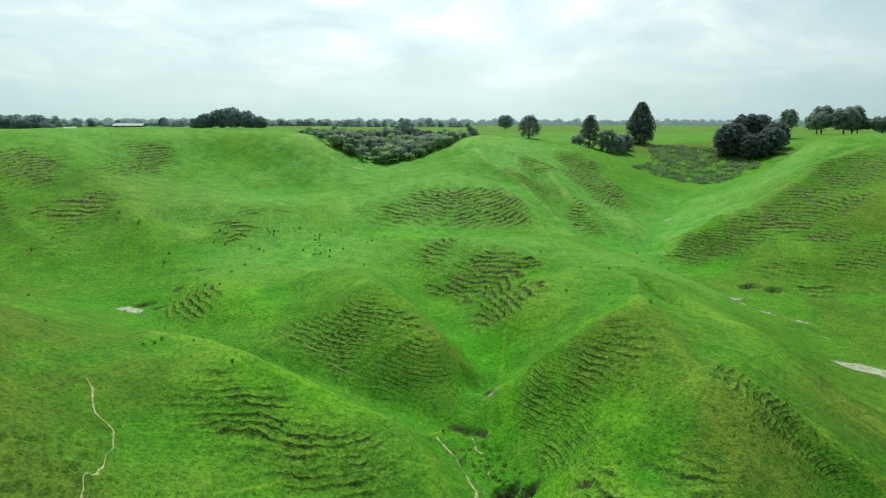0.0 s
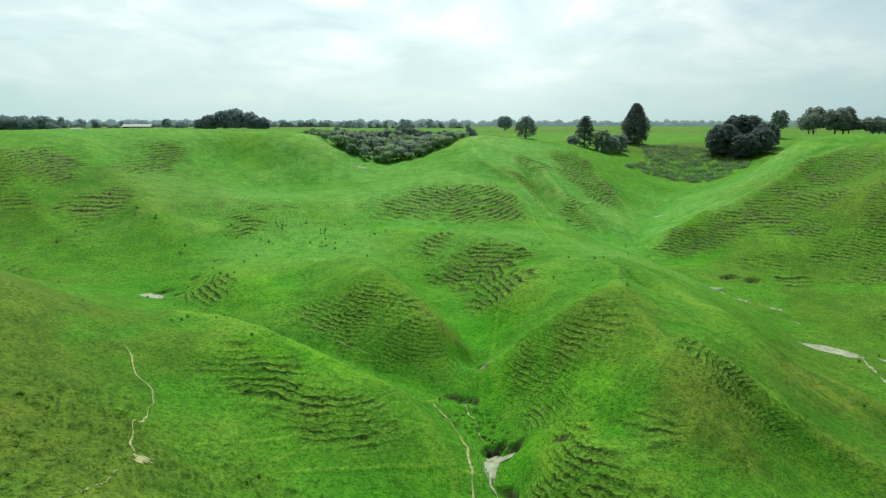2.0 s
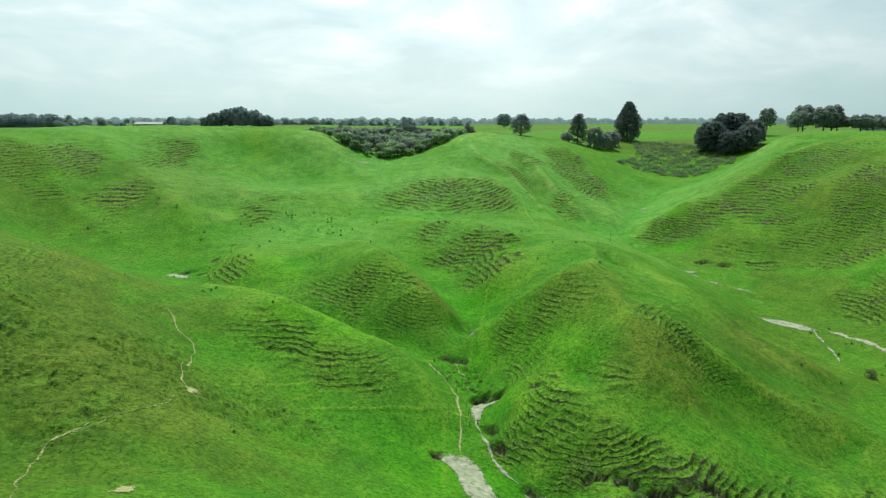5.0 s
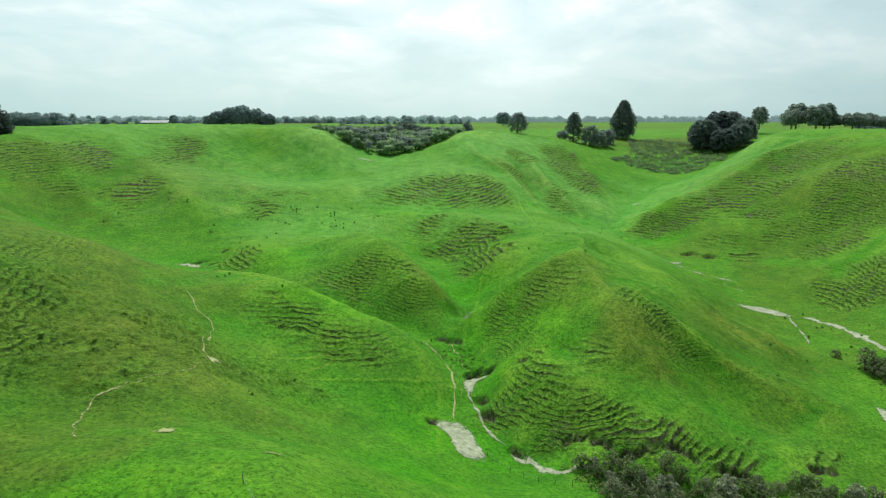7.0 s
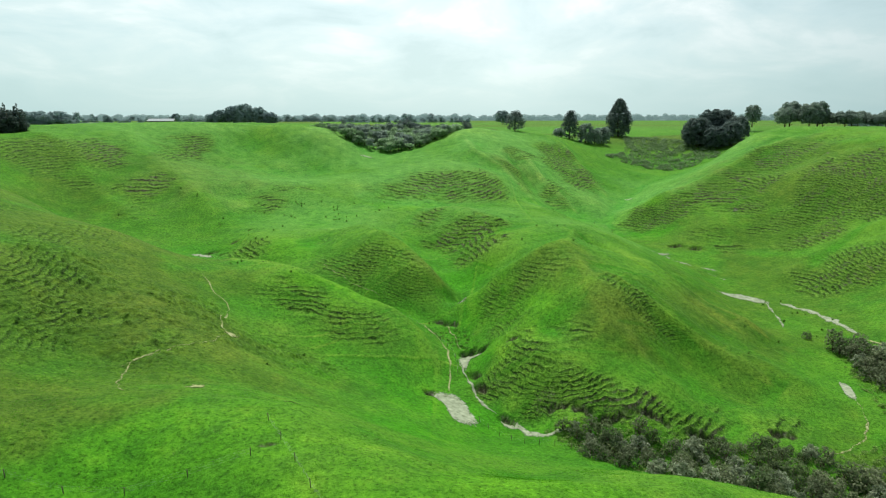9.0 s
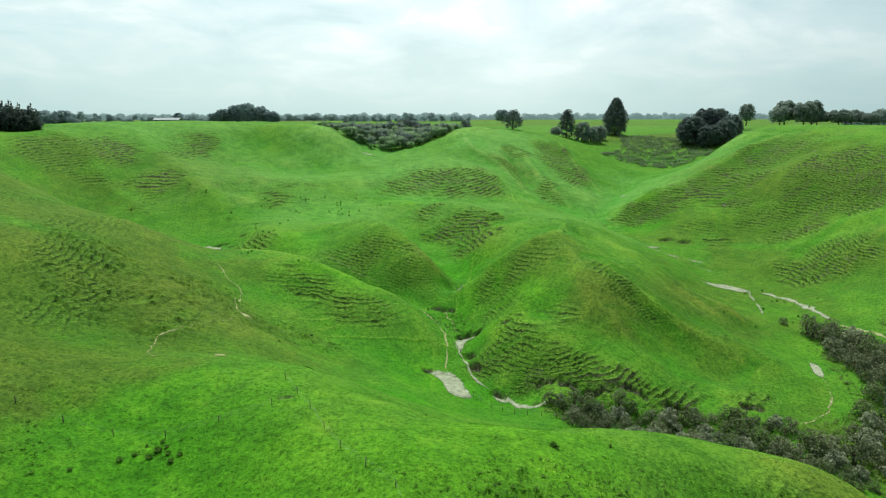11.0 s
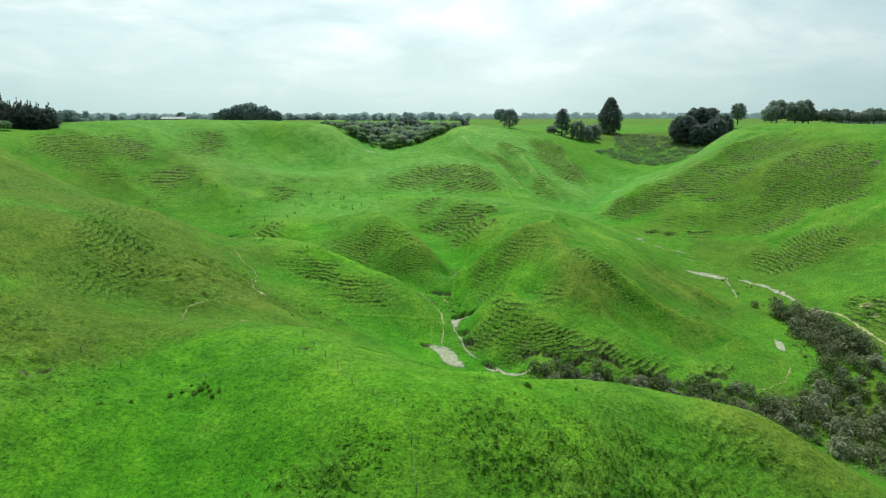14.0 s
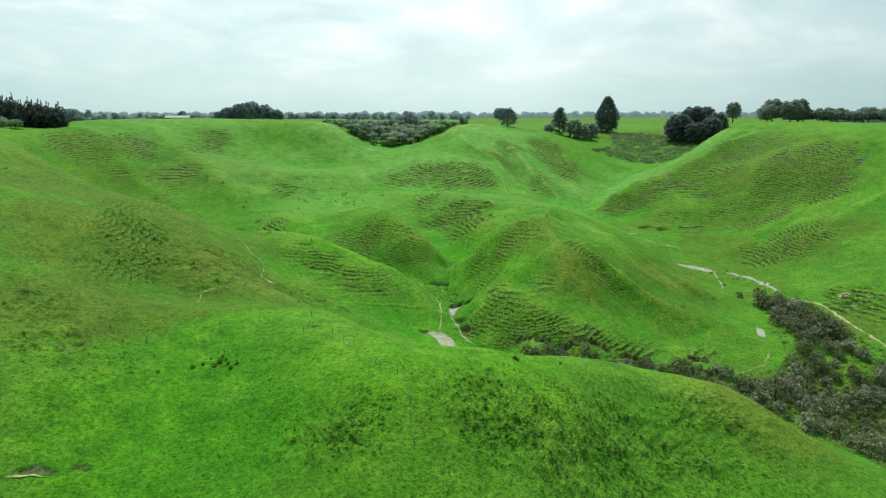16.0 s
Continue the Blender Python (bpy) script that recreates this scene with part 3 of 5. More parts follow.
DRY += [(61, 82, 8, 0.3), (67, 74, 7, 0.35), (50, 86, 7, 0.5), (85, 95, 8, 0.5), (148, 150, 24, 0.6), (145, 205, 22, 0.55), (126, 80, 12, 0.6), (-150, 190, 28, 0.5), (-170, 220, 20, 0.5), (-110, 260, 26, 0.3), (44, 300, 16, 0.35), (100, 42, 22, 0.6), (113, 80, 10, 0.6),
       (-40, 28, 18, 0.55), (-28, 42, 12, 0.5), (110, 140, 30, 0.45), (105, 215, 20, 0.4), (170, 255, 40, 0.5), (-120, 230, 40, 0.35), (-115, 98, 24, 0.55)]
# distance haze painted into the far turf as a paler tone: x, y, reach, strength
HAZY_TURF = [(-10, 265, 55, 0.8), (60, 285, 60, 0.8), (-90, 255, 55, 0.7), (-45, 205, 34, 0.6), (105, 290, 45, 0.8), (-150, 290, 55, 0.6), (40, 345, 50, 0.9), (150, 320, 50, 0.7), (15, 205, 30, 0.5), (60, 190, 26, 0.5), (-45, 330, 50, 0.8)]
# richer, brighter green turf: x, y, reach
LUSH = [(-20, -8, 26), (0, -16, 20), (-32, 4, 14), (14, -4, 14), (-30, -22, 18), (2, 64, 14), (-20, 60, 10), (86, 235, 22), (-44, 200, 18), (-45, 150, 14), (-20, 100, 9), (10, 135, 10), (-10, 225, 16), (60, 250, 16), (0, 40, 14), (16, 108, 9), (28, 96, 10), (-30, 96, 9), (20, 84, 9), (34, 122, 7), (20, 165, 9)]


def within(x, y, sx, sy, rx, ry):
    """The points near a spot, so that the rest need no work."""
    return np.flatnonzero((np.abs(x - sx) < rx) & (np.abs(y - sy) < ry))


def relief(x, y, grid=None):
    """Height of the finished ground, how stepped, bare and dry it is, and the count of steps."""
    if grid is not None:
        z = base_height(x, y)
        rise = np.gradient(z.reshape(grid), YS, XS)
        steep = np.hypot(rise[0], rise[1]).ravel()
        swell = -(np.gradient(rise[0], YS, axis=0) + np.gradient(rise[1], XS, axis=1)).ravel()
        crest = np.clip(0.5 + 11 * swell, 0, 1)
        x, y = np.asarray(x, float).ravel(), np.asarray(y, float).ravel()
    else:
        x, y = np.asarray(x, float).ravel(), np.asarray(y, float).ravel()
        z = base_height(x, y)
        e = 0.5
        steep = np.hypot(base_height(x + e, y) - z, base_height(x, y + e) - z) / e
    near = smooth_step(620, 300, np.hypot(x, y - 150))
    for lift, half, line in RIBS:
        ends = np.array(line)
        (cx, cy), (hx, hy) = (ends.max(0) + ends.min(0)) / 2, (ends.max(0) - ends.min(0)) / 2 + 2.6 * half
        i = within(x, y, cx, cy, hx, hy)
        z[i] += 1.3 * lift * np.exp(-(np.sqrt(off_line(x[i], y[i], line) ** 2 + 0.25 * half * half) - 0.5 * half) / (0.75 * half))
    level = z.copy()
    # soft lumps and hummocks
    z = z + near * (0.5 + 1.6 * steep) * (1.3 * (grain(x, y, 17, 1) - 0.5) + 0.6 * (grain(x, y, 7.3, 2) - 0.5))
    z = z + near * (0.22 * (grain(x, y, 2.1, 9) - 0.5) + 0.14 * (grain(x, y, 0.95, 19) - 0.5))
    steps = np.zeros_like(x)
    ragged = 0.7 * (grain(x, y, 11, 5) - 0.5) + 0.55 * (grain(x, y, 3.5, 15) - 0.5)
    for sx, sy, rx, ry, k in STEPPED:
        i = within(x, y, sx, sy, 2.1 * rx, 2.1 * ry)
        d = np.hypot((x[i] - sx) / rx, (y[i] - sy) / ry)
        steps[i] = np.maximum(steps[i], k * smooth_step(1.45, 0.35, d + ragged[i]))
    steps *= smooth_step(0.12, 0.28, steep)
    # stock paths along the slope
    pitch = 0.72 + 0.26 * smooth_step(90, 270, y)
    drift = 0.8 * (grain(x, y, 31, 3) - 0.5) + 0.5 * (grain(x * 0.3, y, 4.5, 4) - 0.5) + 0.4 * (grain(x * 0.6, y, 1.9, 34) - 0.5)
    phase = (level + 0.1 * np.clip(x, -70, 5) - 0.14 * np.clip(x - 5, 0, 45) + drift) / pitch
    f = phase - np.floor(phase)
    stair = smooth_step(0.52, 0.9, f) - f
    broken = 0.12 + 0.88 * smooth_step(0.34, 0.58, 0.65 * grain(x * 0.4, y, 2.2, 6) + 0.35 * grain(x, y, 7, 36))
    z = z + pitch * 0.5 * stair * np.minimum(steps, 1.9) * broken
    z = z + np.minimum(steps, 1.3) * (0.3 * (grain(x, y, 1.5, 7) - 0.5) + 0.35 * smooth_step(0.5, 0.9, grain(x, y, 0.9, 17)))
    hum = np.zeros_like(x)
    for sx, sy, rx, ry in TUSSOCK:
        i = within(x, y, sx, sy, 2 * rx, 2 * ry)
        hum[i] = np.maximum(hum[i], smooth_step(1.4, 0.3, np.hypot((x[i] - sx) / rx, (y[i] - sy) / ry) + ragged[i]))
    z = z + hum * (0.4 * (grain(x, y, 2.2, 51) - 0.5) + 0.55 * smooth_step(0.45, 0.8, grain(x, y, 1.25, 52)) + 0.2 * grain(x, y, 0.8, 53))
    soil = 0.75 * smooth_step(0.5, 0.7, f) * smooth_step(1.0, 0.85, f) * smooth_step(1.0, 1.5, steps) * smooth_step(0.35, 0.65, grain(x * 0.5, y, 3, 27))
    for sx, sy, way, half, drop in CREEK_BANKS + SLIPS:
        i = within(x, y, sx, sy, 2 * half + 8, 2 * half + 8)
        p, q = x[i], y[i]
        cw, sw = math.cos(radians(way)), math.sin(radians(way))
        u, v = (p - sx) * cw + (q - sy) * sw, -(p - sx) * sw + (q - sy) * cw
        u = u + 1.1 * (grain(p, q, 1.5, 8) - 0.5) - 0.22 * v * v / half
        side = smooth_step(1.15, 0.4, np.abs(v) / half + 0.5 * (grain(p, q, 1.1, 28) - 0.5))
        z[i] -= drop * smooth_step(-0.25, 0.2, u) * smooth_step(0.7 + 1.8 * drop, 0.2, u) * side
        soil[i] = np.maximum(soil[i], smooth_step(-0.2, -0.05, u) * smooth_step(0.3 + 0.5 * drop, 0.1, u) * side)
    patchy = 0.8 * (grain(x, y, 12, 11) - 0.5) + 0.5 * (grain(x, y, 4, 12) - 0.5)
    dry = np.zeros_like(x)
    for sx, sy, reach, k in DRY:
        i = within(x, y, sx, sy, 1.9 * reach, 1.9 * reach)
        d = np.hypot(x[i] - sx, y[i] - sy) / reach
        dry[i] = np.maximum(dry[i], k * smooth_step(1.2, 0.4, d + patchy[i]))
    lush = np.zeros_like(x)
    for sx, sy, reach in LUSH:
        i = within(x, y, sx, sy, 1.9 * reach, 1.9 * reach)
        d = np.hypot(x[i] - sx, y[i] - sy) / reach
        lush[i] = np.maximum(lush[i], smooth_step(1.3, 0.3, d - 0.9 * patchy[i]))
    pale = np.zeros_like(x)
    for sx, sy, reach, k in HAZY_TURF:
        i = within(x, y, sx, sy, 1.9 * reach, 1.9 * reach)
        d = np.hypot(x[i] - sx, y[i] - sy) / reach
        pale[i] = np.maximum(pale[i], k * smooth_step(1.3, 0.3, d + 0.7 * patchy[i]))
    dry = dry * (1 - 0.6 * lush)
    fields = lattice(np.floor((x + 0.2 * y) / 170), np.floor((y - 0.15 * x) / 240), 31)
    dry = np.maximum(dry, 0.75 * fields * smooth_step(430, 520, np.hypot(x * 0.8, y)))
    rough = np.clip(np.maximum(steps * (0.35 + 0.65 * broken), 0.3 * hum), 0, 1)
    if grid is None:
        return z, rough, f
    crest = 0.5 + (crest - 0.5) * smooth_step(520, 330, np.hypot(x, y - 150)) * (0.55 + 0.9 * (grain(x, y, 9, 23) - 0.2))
    return z, rough, np.clip(soil, 0, 1), dry, phase, np.clip(crest, 0, 1), lush, pale


def spaced(marks):
    """Coordinates from stretches of (start, end, first gap, last gap)."""
    out = []
    for a, b, g0, g1 in marks:
        v = a
        while v < b:
            out.append(v)
            v += g0 + (g1 - g0) * (v - a) / (b - a)
    return np.array(out + [marks[-1][1]])


XS = spaced([(-4500, -320, 260, 6), (-320, -70, 2.6, 0.5), (-70, 85, 0.38, 0.38), (85, 230, 0.45, 1.2), (230, 420, 2, 6), (420, 4500, 6, 260)])
YS = spaced([(-900, -70, 80, 3), (-70, -45, 2, 0.4), (-45, 135, 0.38, 0.38), (135, 290, 0.42, 0.9), (290, 430, 1.1, 3), (430, 700, 3, 12), (700, 4900, 12, 260)])


def make_ground():
    gx, gy = np.meshgrid(XS, YS)
    nx, ny = len(XS), len(YS)
    z, rough, soil, dry, phase, crest, lush, pale = relief(gx, gy, (ny, nx))
    me = bpy.data.meshes.new("ground")
    me.vertices.add(nx * ny)
    me.vertices.foreach_set("co", np.stack([gx.ravel(), gy.ravel(), z], 1).ravel().astype(np.float32))
    i = (np.arange(ny - 1)[:, None] * nx + np.arange(nx - 1)[None]).ravel()
    faces = np.stack([i, i + 1, i + nx + 1, i + nx], 1).astype(np.int32)
    me.loops.add(faces.size)
    me.loops.foreach_set("vertex_index", faces.ravel())
    me.polygons.add(len(faces))
    me.polygons.foreach_set("loop_start", np.arange(0, faces.size, 4, dtype=np.int32))
    me.polygons.foreach_set("use_smooth", np.ones(len(faces), bool))
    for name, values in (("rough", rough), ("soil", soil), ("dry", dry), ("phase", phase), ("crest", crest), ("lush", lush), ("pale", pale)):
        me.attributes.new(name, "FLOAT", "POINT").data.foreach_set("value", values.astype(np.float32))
    me.update()
    me.validate()
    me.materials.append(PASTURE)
    ob = new("ground", me)
    return tagged(ob, "rolling bright green pasture hills with sheep-trodden steps", "ground", kind="structure")


make_ground()


def ground_at(x, y):
    return float(relief([x], [y])[0][0])


def drop_points(xy):
    xy = np.array(xy, float)
    return relief(xy[:, 0], xy[:, 1])[0]

# ---- small builders ----
def mesh_of(name, verts, faces, mat, smooth=False):
    me = bpy.data.meshes.new(name)
    me.from_pydata([tuple(v) for v in verts], [], [tuple(f) for f in faces])
    me.materials.append(mat)
    if smooth:
        me.polygons.foreach_set("use_smooth", np.ones(len(me.polygons), bool))
    me.update()
    return me


def part_mesh(name, me, parent, label=""):
    ob = new(name, me)
    ob.parent = parent
    return tagged(ob, label) if label else ob


def leaves(name, centres, normals, size, mat, rng, stretch=1.0):
    """A cloud of small leaf clumps: one bent four-sided scrap for each centre."""
    n = len(centres)
    a = rng.normal(size=(n, 3))
    a -= (a * normals).sum(1)[:, None] * normals
    a /= np.linalg.norm(a, axis=1)[:, None] + 1e-9
    b = np.cross(normals, a)
    s = (size * rng.uniform(0.55, 1.25, n))[:, None]
    tip = normals * s * rng.uniform(-0.35, 0.35, (n, 1))
    v = np.stack([centres - a * s, centres - b * s * 0.7 * stretch + tip, centres + a * s, centres + b * s * 0.7 * stretch + tip], 1).reshape(-1, 3)
    me = bpy.data.meshes.new(name)
    me.vertices.add(4 * n)
    me.vertices.foreach_set("co", v.ravel().astype(np.float32))
    i = np.arange(n) * 4
    f = np.stack([i, i + 1, i + 2, i, i + 2, i + 3], 1).reshape(-1, 3).astype(np.int32)
    me.loops.add(f.size)
    me.loops.foreach_set("vertex_index", f.ravel())
    me.polygons.add(len(f))
    me.polygons.foreach_set("loop_start", np.arange(0, f.size, 3, dtype=np.int32))
    me.update()
    me.validate()
    me.materials.append(mat)
    return me


def blob_points(blobs, density, rng, depth=0.3):
    """Points and outward ways in the outer shell of lumpy balls (x, y, z, rx, ry, rz)."""
    cs, ns = [], []
    for x, y, z, rx, ry, rz in blobs:
        n = max(12, int(density * (rx * ry + ry * rz + rx * rz)))
        d = rng.normal(size=(n, 3))
        d /= np.linalg.norm(d, axis=1)[:, None]
        d[:, 2] = np.where(d[:, 2] < -0.5, -d[:, 2], d[:, 2])
        lump = 1 + 0.16 * np.sin(d[:, 0] * 7 + x) * np.cos(d[:, 1] * 6 + y) + 0.1 * np.sin(d[:, 2] * 9 + z)
        r = lump * (1 - depth * rng.random(n) ** 1.7)
        cs.append(np.array([x, y, z]) + d * r[:, None] * np.array([rx, ry, rz]))
        m = d / np.array([rx, ry, rz])
        m = m / np.linalg.norm(m, axis=1)[:, None] + rng.normal(size=(n, 3)) * 0.4 + np.array([0, 0, 0.45])
        ns.append(m / np.linalg.norm(m, axis=1)[:, None])
    return np.concatenate(cs), np.concatenate(ns)


def tube(path, radii, sides=7):
    """Vertices and faces of a tapered tube along a path."""
    verts, faces = [], []
    path = [Vector(p) for p in path]
    for i, (p, r) in enumerate(zip(path, radii)):
        way = (path[min(i + 1, len(path) - 1)] - path[max(i - 1, 0)]).normalized()
        side = way.cross(Vector((0.3, 0.9, 0.1))).normalized()
        up = way.cross(side)
        for k in range(sides):
            a = 2 * math.pi * k / sides
            verts.append(p + (side * math.cos(a) + up * math.sin(a)) * r)
        if i:
            for k in range(sides):
                j = (i - 1) * sides
                faces.append((j + k, j + (k + 1) % sides, j + sides + (k + 1) % sides, j + sides + k))
    faces.append(tuple(range(sides))[::-1])
    faces.append(tuple(range(len(verts) - sides, len(verts))))
    return verts, faces


def stem(parent, height, girth, rng, limbs=6, low=0.3):
    lean = rng.uniform(-0.04, 0.04, 2)
    path = [(lean[0] * h * (1 + math.sin(h)), lean[1] * h, h - 0.6) for h in np.linspace(0, height, 7)]
    part_mesh("trunk", mesh_of("trunk", *tube(path, [girth * (1 - 0.85 * k / 6) for k in range(7)], 9), BARK, True), parent)
    for k in range(limbs):
        h = height * (low + (0.9 - low) * k / limbs)
        a = k * 2.4 + rng.uniform(-0.4, 0.4)
        r = height * 0.2 * (1.1 - h / height)
        base = Vector((lean[0] * h, lean[1] * h, h - 0.4))
        out = Vector((math.cos(a), math.sin(a), 0))
        limb = [base, base + out * r * 0.5 + Vector((0, 0, r * 0.3)), base + out * r + Vector((0, 0, r * 0.75))]
        part_mesh("limb", mesh_of("limb", *tube(limb, [girth * 0.4, girth * 0.25, girth * 0.08], 6), BARK, True), parent)


def thing(name, label, category, group="", kind=""):
    return tagged(new(name), label, category, group, kind)


def conifer(x, y, height, width, seed, label, group="", tiers=13, mat=PINE, density=9.0, leaf=0.55, skirt=0.1, name="conifer", z=None, shape=0.72):
    rng = np.random.default_rng(seed)
    ob = thing(name, label, "tree", group)
    stem(ob, height * 0.95, height * 0.022 + 0.1, rng, 8, 0.2)
    blobs = []
    for k in range(tiers):
        q = k / (tiers - 1)
        h = height * (skirt + (1 - skirt - 0.02) * q)
        r = width / 2 * (1 - q) ** shape * (0.6 + 0.5 * min(1, q * 5)) + 0.35
        for j in range(max(1, int(5 * (1 - q)) + 1)):
            a = j * 2.1 + k * 1.3 + rng.uniform(-0.5, 0.5)
            blobs.append((math.cos(a) * r * 0.55, math.sin(a) * r * 0.55, h + rng.uniform(-0.4, 0.4), r * rng.uniform(0.42, 0.62), r * rng.uniform(0.42, 0.62), height / tiers * rng.uniform(0.9, 1.5)))
    c, n = blob_points(blobs, density, rng, 0.55)
    part_mesh("crown", leaves("crown", c, n, leaf, mat, rng), ob)
    ob.location = (x, y, ground_at(x, y) - 0.2 if z is None else z)
    return ob


def broadleaf(x, y, height, width, seed, label, group="", mat=BROAD, density=6.0, leaf=0.6, base=0.04, lumps=45, name="broadleaf_tree", z=None, peak=0.0):
    rng = np.random.default_rng(seed)
    ob = thing(name, label, "tree", group)
    stem(ob, height * 0.8, height * 0.025 + 0.12, rng, 6, base)
    mid, half = height * (1 + base) / 2, height * (1 - base) / 2
    blobs = [(0, 0, mid, width * 0.37, width * 0.37, half * 0.82)]
    for k in range(lumps):
        up = 1.0 - 1.95 * (k + 0.5) / lumps
        a, r = k * 2.4 + rng.uniform(-0.3, 0.3), math.sqrt(max(0.0, 1 - up * up)) ** (0.8 if up > 0 else 0.35)
        s = width * rng.uniform(0.12, 0.2)
        r *= 1 - peak * max(0.0, up) ** 1.2
        reach = width / 2 - s * rng.uniform(0.75, 1.0)
        blobs.append((math.cos(a) * r * reach, math.sin(a) * r * reach, mid + up * (half - s * 0.7), s, s, s * 0.8))
    c, n = blob_points(blobs, density, rng, 0.22)
    part_mesh("crown", leaves("crown", c, n, leaf, mat, rng), ob)
    ob.location = (x, y, ground_at(x, y) - 0.05 * height if z is None else z)
    return ob


# ---- trees on the far rim ----
broadleaf(156, 508, 34, 22, 11, "tall dark ovoid pine on the far rim", mat=PINE, lumps=60, density=8, leaf=0.55, base=0.0, name="pine_tree", peak=0.85)
broadleaf(100, 438, 23, 14, 12, "dark irregular pine beside lower bushes", mat=PINE, lumps=30, density=8, leaf=0.5, base=0.0, name="pine_tree", peak=0.5)
broadleaf(54, 403, 15, 15, 13, "broad open-crowned conifer behind the green knoll", mat=PINE, lumps=26, density=5, leaf=0.5, base=0.0, name="conifer", peak=0.45)
for k, (x, y, h, w) in enumerate([(112, 436, 16, 13), (120, 442, 13, 12), (128, 452, 14, 12), (90, 430, 7, 9), (134, 470, 12, 12)]):
    broadleaf(x, y, h, w, 30 + k, "dense grey-green tree at the foot of the pines", "trees beside the pines", lumps=27, leaf=0.8, density=4, base=0.0)
for k, (x, y, h, w) in enumerate([(205, 455, 24, 24), (222, 470, 27, 24), (214, 440, 18, 20), (236, 480, 24, 20), (228, 445, 20, 18), (240, 462, 20, 18)]):
    broadleaf(x, y, h, w, 50 + k, "big dense dark evergreen tree in a grove on the slope", "grove on the far slope", mat=PINE, lumps=39, leaf=0.9, density=4, base=0.05)
broadleaf(276, 515, 19, 14, 60, "round-headed dark tree on the skyline", lumps=30, leaf=0.7, base=0.12, z=52)


def skyline_wood(name, label, x0, x1, y, z, low, high, gap, seed, mat, tall=0.0):
    """A far belt of trees, too many to count."""
    rng = np.random.default_rng(seed)
    blobs = []
    x = x0
    while x < x1:
        h = rng.uniform(low, high) * (1 + tall * math.sin(x * 0.05) ** 2)
        w = rng.uniform(0.6, 1.2) * h
        for k in range(4):
            blobs.append((x + rng.uniform(-0.3, 0.3) * w, y + rng.uniform(-15, 15), z + h * (0.12 + 0.22 * k), w * (0.66 - 0.1 * k), w * 0.5, h * 0.27))
        x += gap * rng.uniform(0.5, 1.4)
    c, n = blob_points(blobs, 14.0 * 100 / (high * high), rng, 0.4)
    me = leaves(name, c, n, high * 0.045, mat, rng)
    return tagged(new(name, me), label, "trees", kind="stuff")


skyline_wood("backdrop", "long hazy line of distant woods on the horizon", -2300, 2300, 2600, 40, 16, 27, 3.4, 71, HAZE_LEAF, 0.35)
skyline_wood("distant_trees", "tall dark far belt of trees", -790, -640, 1050, 48, 15, 24, 9, 76, FAR_HAZE_LEAF, 0.2)
skyline_wood("distant_trees", "hazy far woods past the fields", -900, -250, 1900, 44, 12, 20, 9, 77, FAR_HAZE_LEAF, 0.3)
skyline_wood("distant_trees", "scattered far trees along paddock edges", -1100, -560, 1400, 47, 9, 17, 22, 72, FAR_HAZE_LEAF, 0.4)
skyline_wood("distant_trees", "far pale shelter trees beyond the fields", -230, 60, 1500, 46, 9, 17, 17, 73, FAR_HAZE_LEAF, 0.5)
for k, (x, h, w) in enumerate([(360, 19, 15), (369, 25, 15), (381, 23, 17), (394, 25, 14), (404, 15, 17), (418, 15, 18), (430, 14, 16), (441, 15, 18), (452, 12, 15), (466, 14, 16), (476, 16, 17), (489, 15, 18), (500, 12, 14)]):
    broadleaf(x, 620 + 9 * math.sin(k * 2.1), h * 1.05, w * 1.5, 140 + k, "old open-crowned tree in a row on the rim", "row of old trees on the rim", mat=BROAD, lumps=26, leaf=0.8, density=5, base=0.06, z=50.5)
skyline_wood("distant_trees", "low dark hedge far along the rim", 520, 700, 760, 47, 6, 10, 8, 74, FAR_HAZE_LEAF, 0.3)
skyline_wood("distant_trees", "dark hedge of low trees behind the bush gully", -85, 25, 470, 47, 5, 8, 4, 75, PINE, 0.5)
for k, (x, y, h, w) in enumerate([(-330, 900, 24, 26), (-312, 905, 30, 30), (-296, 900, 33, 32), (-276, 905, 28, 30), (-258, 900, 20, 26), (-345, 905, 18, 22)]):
    broadleaf(x, y, h, w, 80 + k, "rounded dark tree in a hilltop clump", "clump on the far hill", mat=FAR_HAZE_LEAF, lumps=33, leaf=1.3, density=2.0, base=0.08)
for k, (x, y, h, w) in enumerate([(-206, 222, 5, 7), (-211, 219, 4.5, 6), (-216, 226, 5.5, 7)]):
    broadleaf(x, y, h, w, 95 + k, "light green rounded bush before the pines", "bushes before the shelter belt", mat=BUSH, lumps=25, leaf=0.35, density=12, base=0.05, name="bush")
broadleaf(97, 1005, 24, 24, 90, "lone round far tree in the fields", mat=FAR_HAZE_LEAF, lumps=30, leaf=1.2, density=2.2, base=0.1)
broadleaf(-621, 1432, 22, 20, 91, "lone small tree on the skyline", mat=FAR_HAZE_LEAF, lumps=30, leaf=1.4, density=2.0, base=0.1)
for k in range(20):
    rng = np.random.default_rng(200 + k)
    conifer(-200 - 5.2 * (k % 10) + rng.uniform(-1.5, 1.5), 240 + 8 * (k // 10) + rng.uniform(-2, 2) + 0.8 * (k % 10), rng.uniform(11, 14) + 0.5 * (k % 10), rng.uniform(8.5, 11), 100 + k, "dark pine in a shelter belt on the rim", "shelter belt on the near rim", tiers=9, mat=PINE_DARK, leaf=0.5, density=8, skirt=0.02, name="pine_tree", shape=0.55)


